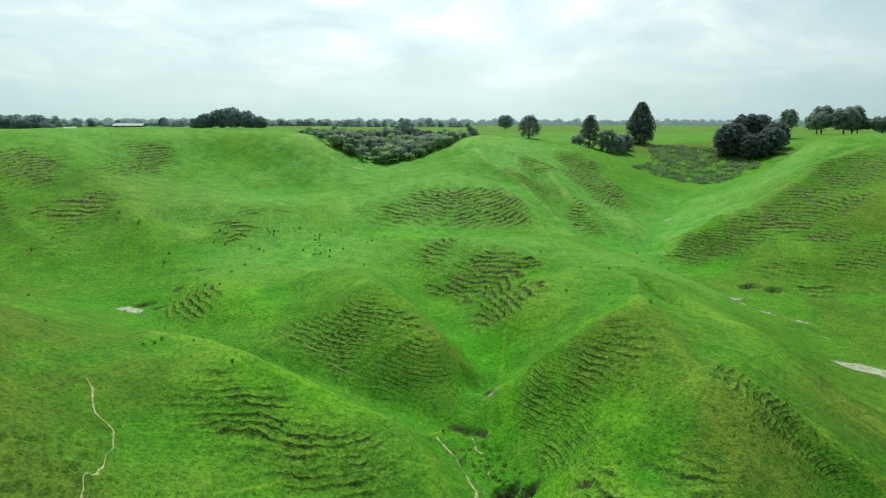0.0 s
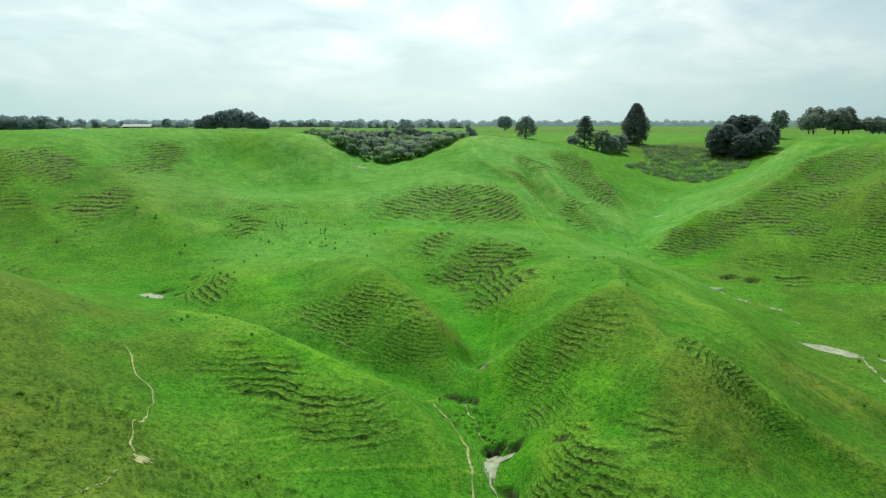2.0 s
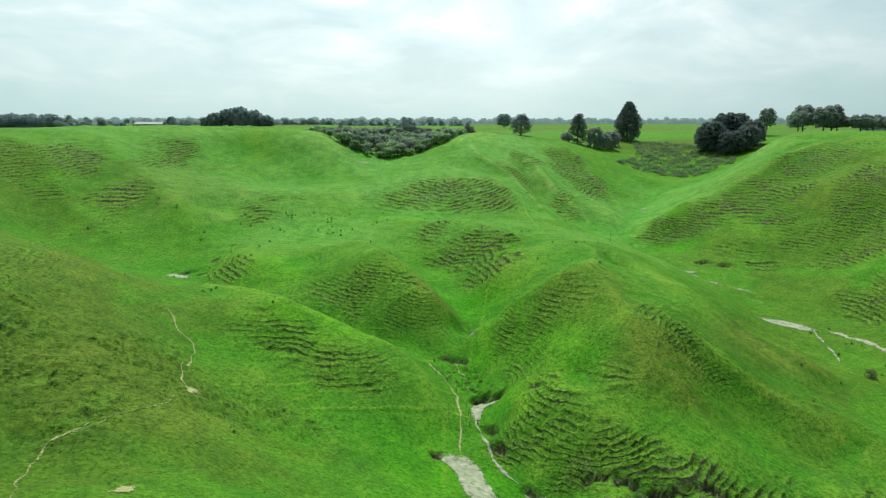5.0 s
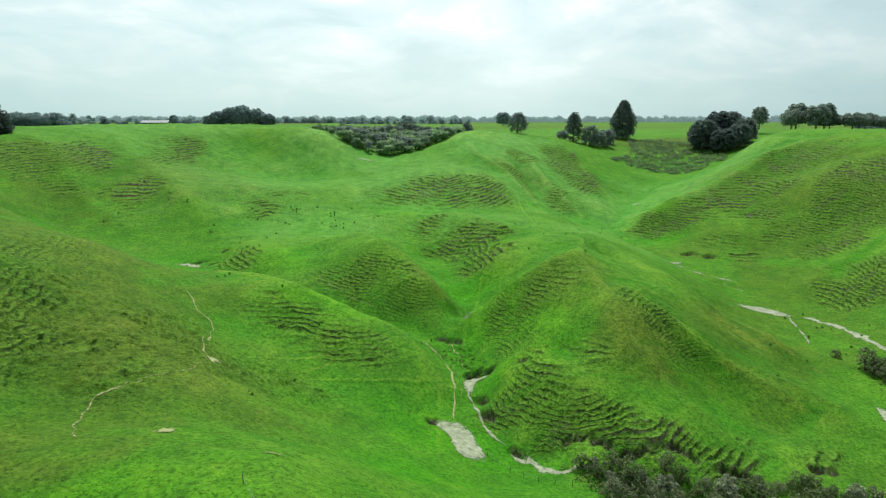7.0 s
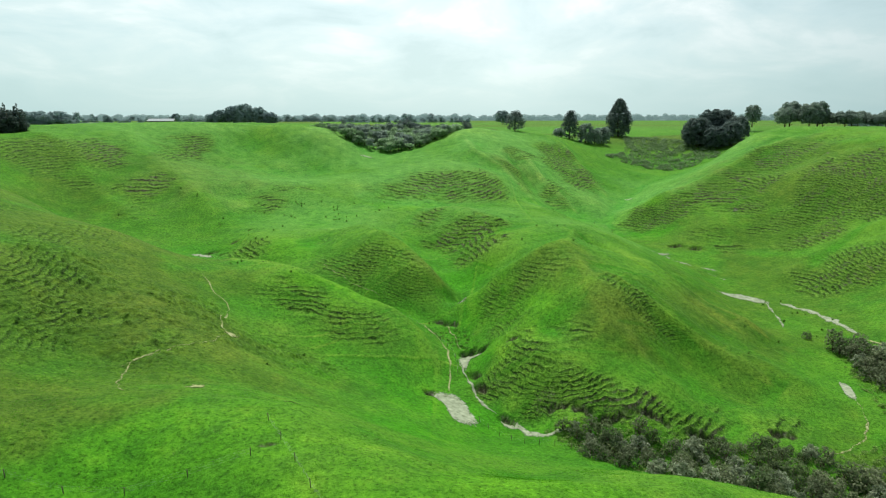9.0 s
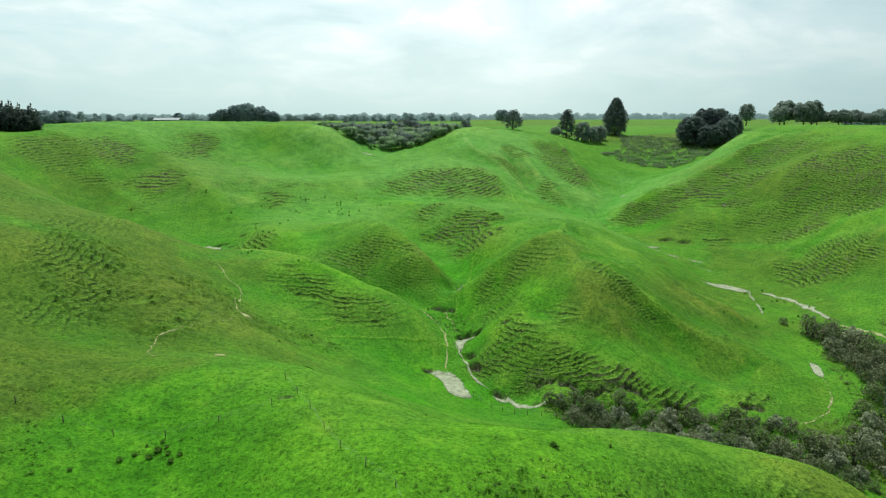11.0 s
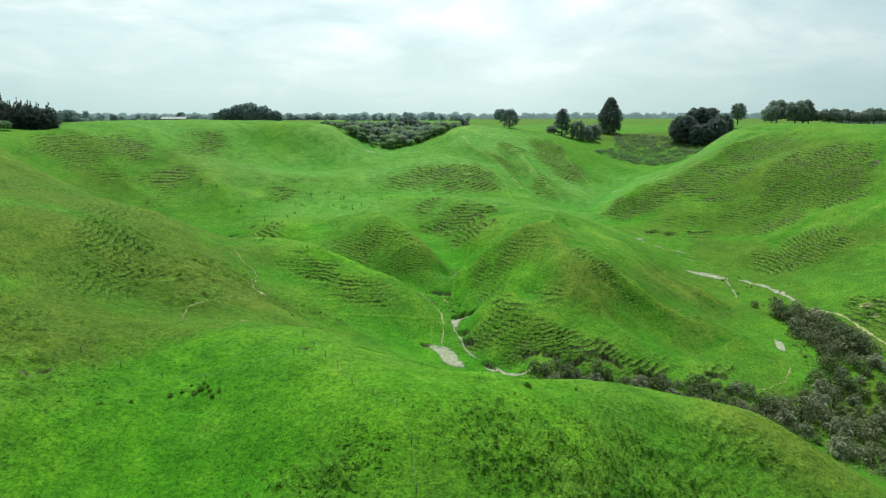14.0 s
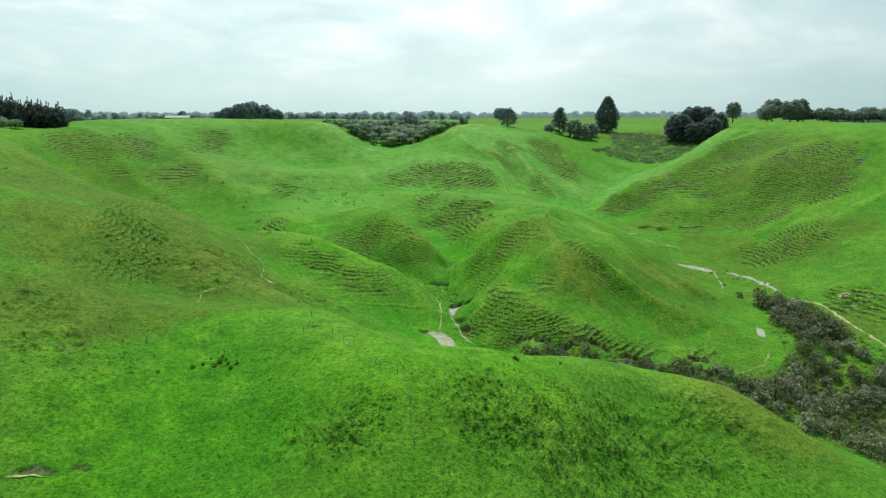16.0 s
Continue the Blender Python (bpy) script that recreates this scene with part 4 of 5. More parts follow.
# ---- bush in the gullies ----
def shrub_kind(mat, seed, wide, tall, label, spiky=False):
    rng = np.random.default_rng(seed)
    ob = thing("shrub", label, "shrub", "shrubs in the wet gully")
    blobs = [(0, 0, tall * 0.42, wide * 0.42, wide * 0.42, tall * 0.42)]
    for k in range(11):
        up = 1 - 1.95 * (k + 0.5) / 11
        a, r, s = k * 2.4 + rng.uniform(-0.4, 0.4), math.sqrt(max(0, 1 - up * up)) ** (1 if up > 0 else 0.4), rng.uniform(0.15, 0.24)
        blobs.append((math.cos(a) * r * wide * 0.4, math.sin(a) * r * wide * 0.4, tall * (0.44 + 0.38 * up), wide * s, wide * s, tall * s))
    c, n = blob_points(blobs, 48.0, rng, 0.22)
    part_mesh("foliage", leaves("foliage", c, n, 0.135 if not spiky else 0.3, mat, rng, 0.35 if spiky else 1.0), ob)
    for _ in range(3):
        path = [(0, 0, -0.3), (rng.uniform(-0.25, 0.25), rng.uniform(-0.25, 0.25), tall * 0.3), (rng.uniform(-0.5, 0.5), rng.uniform(-0.5, 0.5), tall * 0.62)]
        part_mesh("stem", mesh_of("stem", *tube(path, [0.09, 0.06, 0.03], 5), BARK), ob)
    return ob


KINDS = [shrub_kind(SCRUB, 1, 2.3, 2.5, "dense olive-brown shrub in the wet gully"), shrub_kind(SCRUB, 2, 1.8, 2.9, "upright olive-brown shrub in the wet gully"),
         shrub_kind(GULLY, 3, 2.4, 2.4, "rounded dark green shrub in the wet gully"), shrub_kind(SILVER, 4, 2.1, 2.2, "pale silvery spiky-leaved shrub in the wet gully", True),
         shrub_kind(SCRUB, 5, 2.8, 2.2, "spreading grey-brown shrub in the wet gully"), shrub_kind(GULLY, 6, 1.5, 1.6, "low dark green shrub in the wet gully")]
USED = set()


def plant(k, x, y, size, turn):
    m = pose(x, y, ground_at(x, y) - 0.4, 0, 0, turn) @ Matrix.Diagonal((size, size, size, 1))
    if k not in USED:
        USED.add(k)
        KINDS[k].matrix_basis = m
    else:
        ob = copy_thing(KINDS[k], m)
        ob.matrix_basis = m


def fill(poly, count, weights, seed, low, high, clear=1.6):
    """Shrubs at random inside a polygon of the plan, none too close."""
    rng = np.random.default_rng(seed)
    p = np.array(poly, float)
    done, tries = [], 0
    while len(done) < count and tries < count * 60:
        tries += 1
        x, y = rng.uniform(p[:, 0].min(), p[:, 0].max()), rng.uniform(p[:, 1].min(), p[:, 1].max())
        inside = False
        for (ax, ay), (bx, by) in zip(p, np.roll(p, -1, 0)):
            if (ay > y) != (by > y) and x < (bx - ax) * (y - ay) / (by - ay) + ax:
                inside = not inside
        if not inside or any((x - u) ** 2 + (y - v) ** 2 < clear ** 2 for u, v in done):
            continue
        done.append((x, y))
        plant(int(rng.choice(len(KINDS), p=np.array(weights) / sum(weights))), x, y, rng.uniform(low, high), rng.uniform(0, 360))


fill([(108, 104), (115, 97), (117, 86), (117, 76), (114, 67), (103, 66), (105, 74), (107, 88)], 34, (6, 3, 3, 3, 5, 1), 5, 1.6, 2.5, 2.7)
fill([(100, 62), (113, 66), (118, 48), (122, 28), (104, 2), (85, 3), (80, 26), (77, 44), (89, 50), (95, 57)], 92, (4, 3, 5, 7, 4, 3), 6, 1.0, 2.4, 3.6)
fill([(27, 53), (50, 51), (62, 52), (76, 50), (80, 30), (66, 34), (54, 37), (42, 39), (31, 44)], 96, (3, 4, 6, 5, 3, 5), 7, 0.7, 1.9, 2.2)
fill([(104, 6), (126, 28), (150, 4), (180, -6), (170, -22), (106, -4)], 46, (4, 3, 3, 3, 3, 2), 8, 1.0, 1.7, 3.0)
plant(0, 105.5, 110, 1.1, 40)


# ---- bush in the valley head ----
def bush_tree_kind(seed, wide, tall, mat):
    rng = np.random.default_rng(seed)
    ob = thing("bush_tree", "rounded grey-green bush tree packed in the valley head", "tree", "bush in the valley head")
    blobs = [(rng.uniform(-0.3, 0.3) * wide, rng.uniform(-0.3, 0.3) * wide, tall * rng.uniform(0.35, 0.82), wide * rng.uniform(0.2, 0.32), wide * rng.uniform(0.2, 0.32), tall * rng.uniform(0.14, 0.24)) for _ in range(12)]
    c, n = blob_points(blobs, 9.0, rng, 0.4)
    part_mesh("crown", leaves("crown", c, n, 0.42, mat, rng), ob)
    part_mesh("trunk", mesh_of("trunk", *tube([(0, 0, -0.5), (0.1, 0, tall * 0.4), (0, 0.2, tall * 0.7)], [0.28, 0.2, 0.08], 7), BARK, True), ob)
    return ob


def fill_valley():
    kinds = [bush_tree_kind(301, 7, 7.5, BUSH), bush_tree_kind(302, 8, 6.5, BUSH), bush_tree_kind(303, 6, 8.5, BROAD), bush_tree_kind(304, 7, 6, BUSH)]
    used = set()
    rng = np.random.default_rng(310)
    rim = [(-72, 342), (-44, 334), (-28, 338), (-8, 349), (6, 362), (16, 395), (12, 455), (-95, 455), (-90, 390)]
    done = []
    for _ in range(4000):
        x, y = rng.uniform(-95, 16), rng.uniform(334, 455)
        inside = False
        for (ax, ay), (bx, by) in zip(rim, rim[1:] + rim[:1]):
            if (ay > y) != (by > y) and x < (bx - ax) * (y - ay) / (by - ay) + ax:
                inside = not inside
        gap = 4.2 if y < 385 else 5.6
        if not inside or any((x - u) ** 2 + (y - v) ** 2 < gap * gap for u, v in done):
            continue
        done.append((x, y))
        z = ground_at(x, y)
        k = int(rng.integers(4))
        size = min(rng.uniform(0.75, 1.15), max(0.4, (54.5 - z) / 7.0))
        m = pose(x, y, z - 0.2, 0, 0, rng.uniform(0, 360)) @ Matrix.Diagonal((size * 1.1, size * 1.1, size, 1))
        if k in used:
            copy_thing(kinds[k], m).matrix_basis = m
        else:
            used.add(k)
            kinds[k].matrix_basis = m


fill_valley()


def scrub_patch(name, label, poly, count, seed, low, high, mat, leaf):
    """Low tangled growth over a patch of the plan: too much of it to count."""
    rng = np.random.default_rng(seed)
    p = np.array(poly, float)
    xy = np.stack([rng.uniform(p[:, 0].min(), p[:, 0].max(), count * 3), rng.uniform(p[:, 1].min(), p[:, 1].max(), count * 3)], 1)
    inside = np.zeros(len(xy), bool)
    for (ax, ay), (bx, by) in zip(p, np.roll(p, -1, 0)):
        if ay != by:
            inside ^= ((ay > xy[:, 1]) != (by > xy[:, 1])) & (xy[:, 0] < (bx - ax) * (xy[:, 1] - ay) / (by - ay) + ax)
    xy = xy[inside][:count]
    z = drop_points(xy)
    size = rng.uniform(low, high, len(xy))
    blobs = [(x, y, h + s * 0.15, s, s, s * 0.55) for (x, y), h, s in zip(xy, z, size)]
    c, n = blob_points(blobs, 8.0 / (low * high), rng, 0.4)
    return tagged(new(name, leaves(name, c, n, leaf, mat, rng)), label, "scrub", kind="stuff")


scrub_patch("scrub", "rough grey-brown scrub on the far slope below the grove", [(118, 402), (140, 432), (150, 460), (158, 500), (195, 500), (214, 440), (206, 412), (182, 396), (165, 390)], 850, 401, 0.8, 2.8, GULLY_FAR, 0.45)
scrub_patch("scrub", "low weedy growth among the gully shrubs", [(22, 56), (60, 53), (76, 50), (96, 60), (104, 88), (108, 104), (121, 84), (120, 64), (126, 28), (104, 0), (82, 2), (75, 32), (54, 36), (30, 43)], 2000, 402, 0.35, 0.9, WEED, 0.17)
scrub_patch("scrub", "dark ferny growth on the eroded creek bank", [(-1, 103), (7, 105), (13, 98), (14, 88), (9, 94), (3, 98)], 60, 403, 0.25, 0.55, TUFT, 0.14)


# ---- bare tracks, washes and silt ----
def smooth_line(points, gap):
    p = np.array(points, float)
    p = np.concatenate([p[:1] * 2 - p[1:2], p, p[-1:] * 2 - p[-2:-1]])
    out = []
    for i in range(1, len(p) - 2):
        n = max(2, int(np.hypot(*(p[i + 1] - p[i])) / gap))
        for k in range(n):
            u = k / n
            out.append(0.5 * (2 * p[i] + (p[i + 1] - p[i - 1]) * u + (2 * p[i - 1] - 5 * p[i] + 4 * p[i + 1] - p[i + 2]) * u * u + (3 * p[i] - p[i - 1] - 3 * p[i + 1] + p[i + 2]) * u ** 3))
    out.append(p[-2])
    return np.array(out)


def with_edge(me, values):
    """How far each point lies from the rim of a bare place: 0 at the rim."""
    me.attributes.new("edge", "FLOAT", "POINT").data.foreach_set("value", np.asarray(values, np.float32))
    return me


def ribbon(name, label, points, width, mat, seed, category="track", even=0.0):
    """A worn strip laid on the ground, with a ragged edge that dips into the turf."""
    line = smooth_line(points, 0.45)
    line = line + (np.stack([grain(line[:, 0], line[:, 1], 2.2, seed), grain(line[:, 0], line[:, 1], 2.2, seed + 1)], 1) - 0.5) * 0.8
    way = np.gradient(line, axis=0)
    way /= np.linalg.norm(way, axis=1)[:, None] + 1e-9
    side = np.stack([-way[:, 1], way[:, 0]], 1)
    n = len(line)
    pinch = np.clip(2.6 * grain(line[:, 0], line[:, 1], 3.4, seed + 6) - 0.35, 0.04, 1)
    pinch = np.maximum(pinch, even)
    ends = pinch * np.clip(np.minimum(np.arange(n), np.arange(n)[::-1]) / 5.0, 0.15, 1)
    left = width * 0.6 * ends * (0.25 + 1.3 * grain(line[:, 0], line[:, 1], 2.3, seed + 2) ** 1.6 + 0.5 * grain(line[:, 0], line[:, 1], 0.9, seed + 4))
    right = width * 0.6 * ends * (0.25 + 1.3 * grain(line[:, 0], line[:, 1], 2.9, seed + 3) ** 1.6 + 0.5 * grain(line[:, 0], line[:, 1], 0.9, seed + 5))
    rows = [line + side * (k * (left if k > 0 else right))[:, None] for k in (-1.0, -0.6, 0.0, 0.6, 1.0)]
    xy = np.stack(rows, 1).reshape(-1, 2)
    z = drop_points(xy) + np.tile([-0.03, 0.1, 0.12, 0.1, -0.03], n)
    faces = [(5 * i + k, 5 * i + k + 1, 5 * i + k + 6, 5 * i + k + 5) for i in range(n - 1) for k in range(4)]
    me = with_edge(mesh_of(name, np.column_stack([xy, z]), faces, mat, True), np.tile([0, 0.28, 0.33 + 0.5 * min(1.0, 2 * even), 0.28, 0], n))
    return tagged(new(name, me), label, category, kind="structure")


def patch_mesh(name, rim, mat, firm=1.6):
    """A bare place inside a rim, laid on the ground in rings."""
    rings, spokes = 11, len(rim)
    mid = rim.mean(0)
    pts, lift, edge = [mid], [0.13], [1.0]
    for r in range(1, rings + 1):
        pts += list(mid + (rim - mid) * r / rings)
        lift += [0.13 if r < rings else -0.05] * spokes
        edge += [1.0 - r / rings] * spokes
    z = drop_points(pts) + np.array(lift)
    faces = [(0, 1 + k, 1 + (k + 1) % spokes) for k in range(spokes)]
    for r in range(rings - 1):
        for k in range(spokes):
            i = 1 + r * spokes
            faces.append((i + k, i + spokes + k, i + spokes + (k + 1) % spokes, i + (k + 1) % spokes))
    return with_edge(mesh_of(name, np.column_stack([np.array(pts), z]), faces, mat, True), np.array(edge) * firm)


def bare_patch(name, label, x, y, rx, ry, turn, mat, seed):
    """A bare place with an uneven round outline."""
    rng = np.random.default_rng(seed)
    wob = [rng.uniform(-1, 1, 2) for _ in range(13)]
    rim, t = [], radians(turn)
    for a in np.linspace(0, 2 * math.pi, 64, endpoint=False):
        out = 1.1 + sum((c * math.cos((j + 2) * a) + d * math.sin((j + 2) * a)) * 0.15 / (1 + 0.22 * j) for j, (c, d) in enumerate(wob))
        u, v = rx * out * math.cos(a), ry * out * math.sin(a)
        rim.append((x + u * math.cos(t) - v * math.sin(t), y + u * math.sin(t) + v * math.cos(t)))
    return tagged(new(name, patch_mesh(name, np.array(rim), mat, 0.8)), label, "bare ground", kind="structure")


def shaped_patch(name, label, corners, mat):
    """A bare place with a shape of its own, given by its corners."""
    p = list(corners)
    rim = smooth_line(p + p[:1], 0.35)[:-1]
    mid = rim.mean(0)
    return tagged(new(name, patch_mesh(name, mid + (rim - mid) * 1.08, mat)), label, "bare ground", kind="structure")


shaped_patch("silt_fan", "pale dried silt fan below the creek", [(0.1, 69.9), (3, 70.8), (6.5, 71), (9, 68), (10, 64.2), (11, 61.3), (10.9, 58.3), (8.5, 56.1), (6.2, 57), (5.2, 61), (4.4, 65), (2.2, 68.3)], SILT)
shaped_patch("silt_fan", "pale grey silt at the head of the creek cut", [(8.2, 88.4), (9.6, 89.8), (11.6, 89.4), (13.8, 88.2), (12.8, 86.4), (11, 86.6), (10, 84), (9.5, 82), (8.6, 82.6), (7.8, 86)], SILT)
shaped_patch("silt_fan", "pale silt fan at the gully head", [(-85.5, 157.8), (-82.9, 161), (-77.2, 157), (-75.8, 152.6), (-80.3, 153.5)], SILT)
shaped_patch("silt_fan", "pale silt patch beside the shrubs", [(98.7, 84.1), (100.1, 82.5), (98.3, 77), (95.9, 73), (95.4, 76), (97, 80)], SILT)
shaped_patch("silt_fan", "pale silt spread in the valley floor", [(97, 150.5), (101, 152.5), (106, 152.5), (110.5, 149.5), (112.4, 144.5), (108, 144), (104, 146), (99.5, 147)], SILT)
bare_patch("slip_scar", "small bare earth slip on the slope", 9.4, 114.6, 1.3, 1.7, 50, SILT, 4)
bare_patch("slip_scar", "small worn earth patch on the spur", -30.6, 25.4, 1.1, 1.7, 10, TRACK, 5)
bare_patch("slip_scar", "small worn earth patch on the near crest", -15.2, 18.2, 1.3, 0.8, 5, TRACK, 6)
bare_patch("slip_scar", "small worn earth patch where tracks meet", -37.7, 60.4, 1.6, 1.0, 40, TRACK, 7)
bare_patch("silt_fan", "pale silt where the wash opens out", 91.5, 194.2, 4.2, 1.8, 0, SILT, 9)
bare_patch("slip_scar", "small pale slip on the far gully floor", 111, 308, 2.6, 2.0, 0, SILT, 10)
bare_patch("slip_scar", "pale silt in the saddle below the bush", -42, 317, 4.5, 1.4, 0, SILT, 11)
bare_patch("slip_scar", "small bare earth slip on the steep face", 138, 231, 1.8, 1.2, 30, EARTH, 12)
bare_patch("slip_scar", "bare earth slip high on the steep face", 201, 204, 3.0, 1.6, 20, EARTH, 13)
bare_patch("slip_scar", "small slip of pale broken earth", 132, 97, 2.0, 1.1, 0, TRACK, 16)
bare_patch("slip_scar", "small slip of pale broken earth", 131, 90.5, 1.5, 0.9, 20, TRACK, 17)
bare_patch("slip_scar", "strip of pale earth below a turf bank", -41, -29.6, 1.9, 0.35, 15, TRACK, 15)
ribbon("stock_track", "narrow pale trodden stock track", [(-2, 105.1), (0.5, 102.1), (2.7, 97.1), (4.7, 91.3), (5.6, 85), (5.8, 79), (5.4, 72)], 0.7, TRACK, 20, "track", 0.2)
ribbon("stock_track", "faint trodden stock track above the creek cut", [(4.7, 107.4), (5.6, 104.9), (6.9, 101.3), (7.8, 96.6), (8.6, 94.4)], 0.35, TRACK, 68)
ribbon("stock_track", "narrow pale trodden stock track winding down", [(-54.3, 90.8), (-51.3, 87.1), (-49.1, 83.2), (-45.2, 80.2), (-42.9, 73.6), (-41.9, 67.1), (-40, 62.5), (-38.6, 60.6)], 0.38, TRACK, 24, "track", 0.3)
ribbon("stock_track", "faint trodden stock track across the slope", [(-38.4, 60), (-38.1, 55.5), (-38.8, 50), (-40.6, 46.5), (-42.8, 41.7), (-44.6, 38.2), (-46.4, 35.1)], 0.2, TRACK, 25)
ribbon("stock_track", "faint trodden stock track on the near spur", [(-42.6, 40.8), (-45.2, 36), (-43.4, 29), (-40, 22), (-37.9, 20)], 0.35, TRACK, 26)
ribbon("stock_track", "narrow pale trodden stock track on the flat", [(95.6, 73.2), (94.3, 67.3), (91.7, 62), (84.4, 55.6), (76, 51)], 0.5, TRACK, 28)
ribbon("stock_track", "narrow pale trodden stock track beside the shrubs", [(119, 106), (122.6, 96), (123.4, 86), (122.8, 75.7), (122.8, 66.7), (123, 56), (124, 48)], 1.2, TRACK, 32, "track", 0.45)
ribbon("stock_track", "faint trodden stock track across the hill foot", [(-34, 133), (-28, 126), (-21, 120), (-14, 116)], 0.22, TRACK, 36)
ribbon("creek_bed", "pale sandy bed of a small dry creek", [(8.2, 87), (8.8, 83), (9.5, 79), (10.3, 74.5), (12.3, 68), (15.5, 62.9)], 0.9, SILT, 40, "creek bed", 0.25)
ribbon("creek_bed", "pale silty bed of the creek below the bank", [(16.1, 62), (18, 60), (19.8, 57.9), (21.7, 55.2), (24.4, 53), (29, 51.6)], 1.8, SILT, 44, "creek bed", 0.3)
ribbon("wash", "narrow pale wash trickling on", [(111, 145), (107.6, 131), (104, 119.5)], 0.8, SILT, 52, "wash")
ribbon("wash", "long pale strip of bare gravel", [(115.6, 144), (118.7, 134.3), (119.6, 123), (119, 110)], 2.4, SILT, 56, "wash", 0.8)
ribbon("wash", "thin pale wash down the gully floor", [(93.5, 192), (94.5, 188.5), (97, 185.5), (100.5, 182.4)], 1.8, SILT, 60, "wash")
ribbon("wash", "thin pale wash in the gully floor", [(103, 180), (106, 178), (109, 175.6)], 1.6, SILT, 64, "wash")
ribbon("wash", "thin pale wash lower in the gully floor", [(103, 172.2), (105, 170), (107, 167.2)], 1.6, SILT, 72, "wash")


# ---- fences ----
def fence(label, points, gap, height, seed, wires=True):
    rng = np.random.default_rng(seed)
    line = smooth_line(points, 0.5)
    run = np.concatenate([[0], np.cumsum(np.hypot(*np.diff(line, axis=0).T))])
    at = np.arange(0, run[-1], gap)
    xy = np.stack([np.interp(at, run, line[:, 0]), np.interp(at, run, line[:, 1])], 1)
    z = drop_points(xy)
    ob = thing("fence", label, "fence")
    ob.location = (*xy[0], z[0])
    tops = []
    for (x, y), h in zip(xy, z):
        lean = rng.uniform(-0.07, 0.07, 2)
        base = Vector((x - xy[0][0], y - xy[0][1], h - z[0]))
        top = base + Vector((lean[0], lean[1], height * rng.uniform(0.92, 1.06)))
        tops.append((base, top))
        part_mesh("post", mesh_of("post", *tube([base - Vector((0, 0, 0.4)), base.lerp(top, 0.5), top], [0.055, 0.05, 0.045], 6), POST, True), ob)
    if wires:
        for share in (0.35, 0.62, 0.9):
            part_mesh("wire", mesh_of("wire", *tube([b.lerp(t, share) for b, t in tops], [0.004] * len(tops), 4), WIRE), ob)
    return ob


fence("old post and wire fence along the gully", [(-76.8, 153), (-65.5, 142), (-55.7, 133), (-45.8, 126), (-36.4, 119), (-29.8, 114.5), (-21, 110), (-14.1, 106.5), (-8, 103.5), (-2, 101), (4, 96), (7, 88), (7.5, 80)], 3.4, 1.0, 1)
fence("weathered post and wire fence across the near slope", [(-46, 0.5), (-39.4, -0.6), (-33.2, -1.2), (-28.3, -1.3), (-22.3, -0.6), (-13.2, 3.1)], 6.2, 0.95, 2)
fence("weathered post and wire fence over the near spur", [(-15.9, 9.7), (-10, -0.5), (-4.9, -9.3), (1.0, -16.5), (3.0, -21.6), (4, -30)], 5.2, 1.0, 3)
fence("post and wire fence along the foot of the near hill", [(11.5, 60), (15, 55.5), (20, 51), (27, 47), (36, 43.5), (46, 41.5), (56, 39.5), (64, 35), (71, 29), (77, 22), (84, 13), (95, 2), (110, -10)], 3.0, 1.15, 4)


# ---- rushes and tufts ----
def tufts(name, label, xy, low, high, blades, mat, seed, spread=1.0):
    rng = np.random.default_rng(seed)
    xy = np.array(xy)
    z = drop_points(xy)
    n = len(xy)
    size = rng.uniform(low, high, n)
    c = np.repeat(np.column_stack([xy, z]), blades, 0)
    s = np.repeat(size, blades)
    a = rng.uniform(0, 2 * math.pi, n * blades)
    out = np.stack([np.cos(a), np.sin(a), np.zeros_like(a)], 1)
    wide = np.stack([-np.sin(a), np.cos(a), np.zeros_like(a)], 1) * (s * 0.22)[:, None]
    base = c + out * (s * rng.uniform(0, 0.25, len(s)))[:, None] - np.array([0, 0, 0.05])
    tip = base + out * (s * spread * rng.uniform(0.2, 0.7, len(s)))[:, None]
    tip[:, 2] += s / spread * rng.uniform(0.6, 1.1, len(s))
    v = np.stack([base - wide, base + wide, tip], 1).reshape(-1, 3)
    me = bpy.data.meshes.new(name)
    me.vertices.add(len(v))
    me.vertices.foreach_set("co", v.ravel().astype(np.float32))
    me.loops.add(len(v))
    me.loops.foreach_set("vertex_index", np.arange(len(v), dtype=np.int32))
    me.polygons.add(len(v) // 3)
    me.polygons.foreach_set("loop_start", np.arange(0, len(v), 3, dtype=np.int32))
    me.update()
    me.validate()
    me.materials.append(mat)
    return tagged(new(name, me), label, "grass", kind="stuff")


def strewn(spots, seed):
    rng = np.random.default_rng(seed)
    out = []
    for x, y, rx, ry, n in spots:
        xy = np.stack([x + rng.normal(0, rx, n * 3), y + rng.normal(0, ry, n * 3)], 1)
        thick = grain(xy[:, 0], xy[:, 1], 3.5, 21) + 0.5 * grain(xy[:, 0], xy[:, 1], 1.3, 22)
        out += list(xy[np.argsort(-thick + rng.normal(0, 0.3, len(xy)))[:n]])
    return out


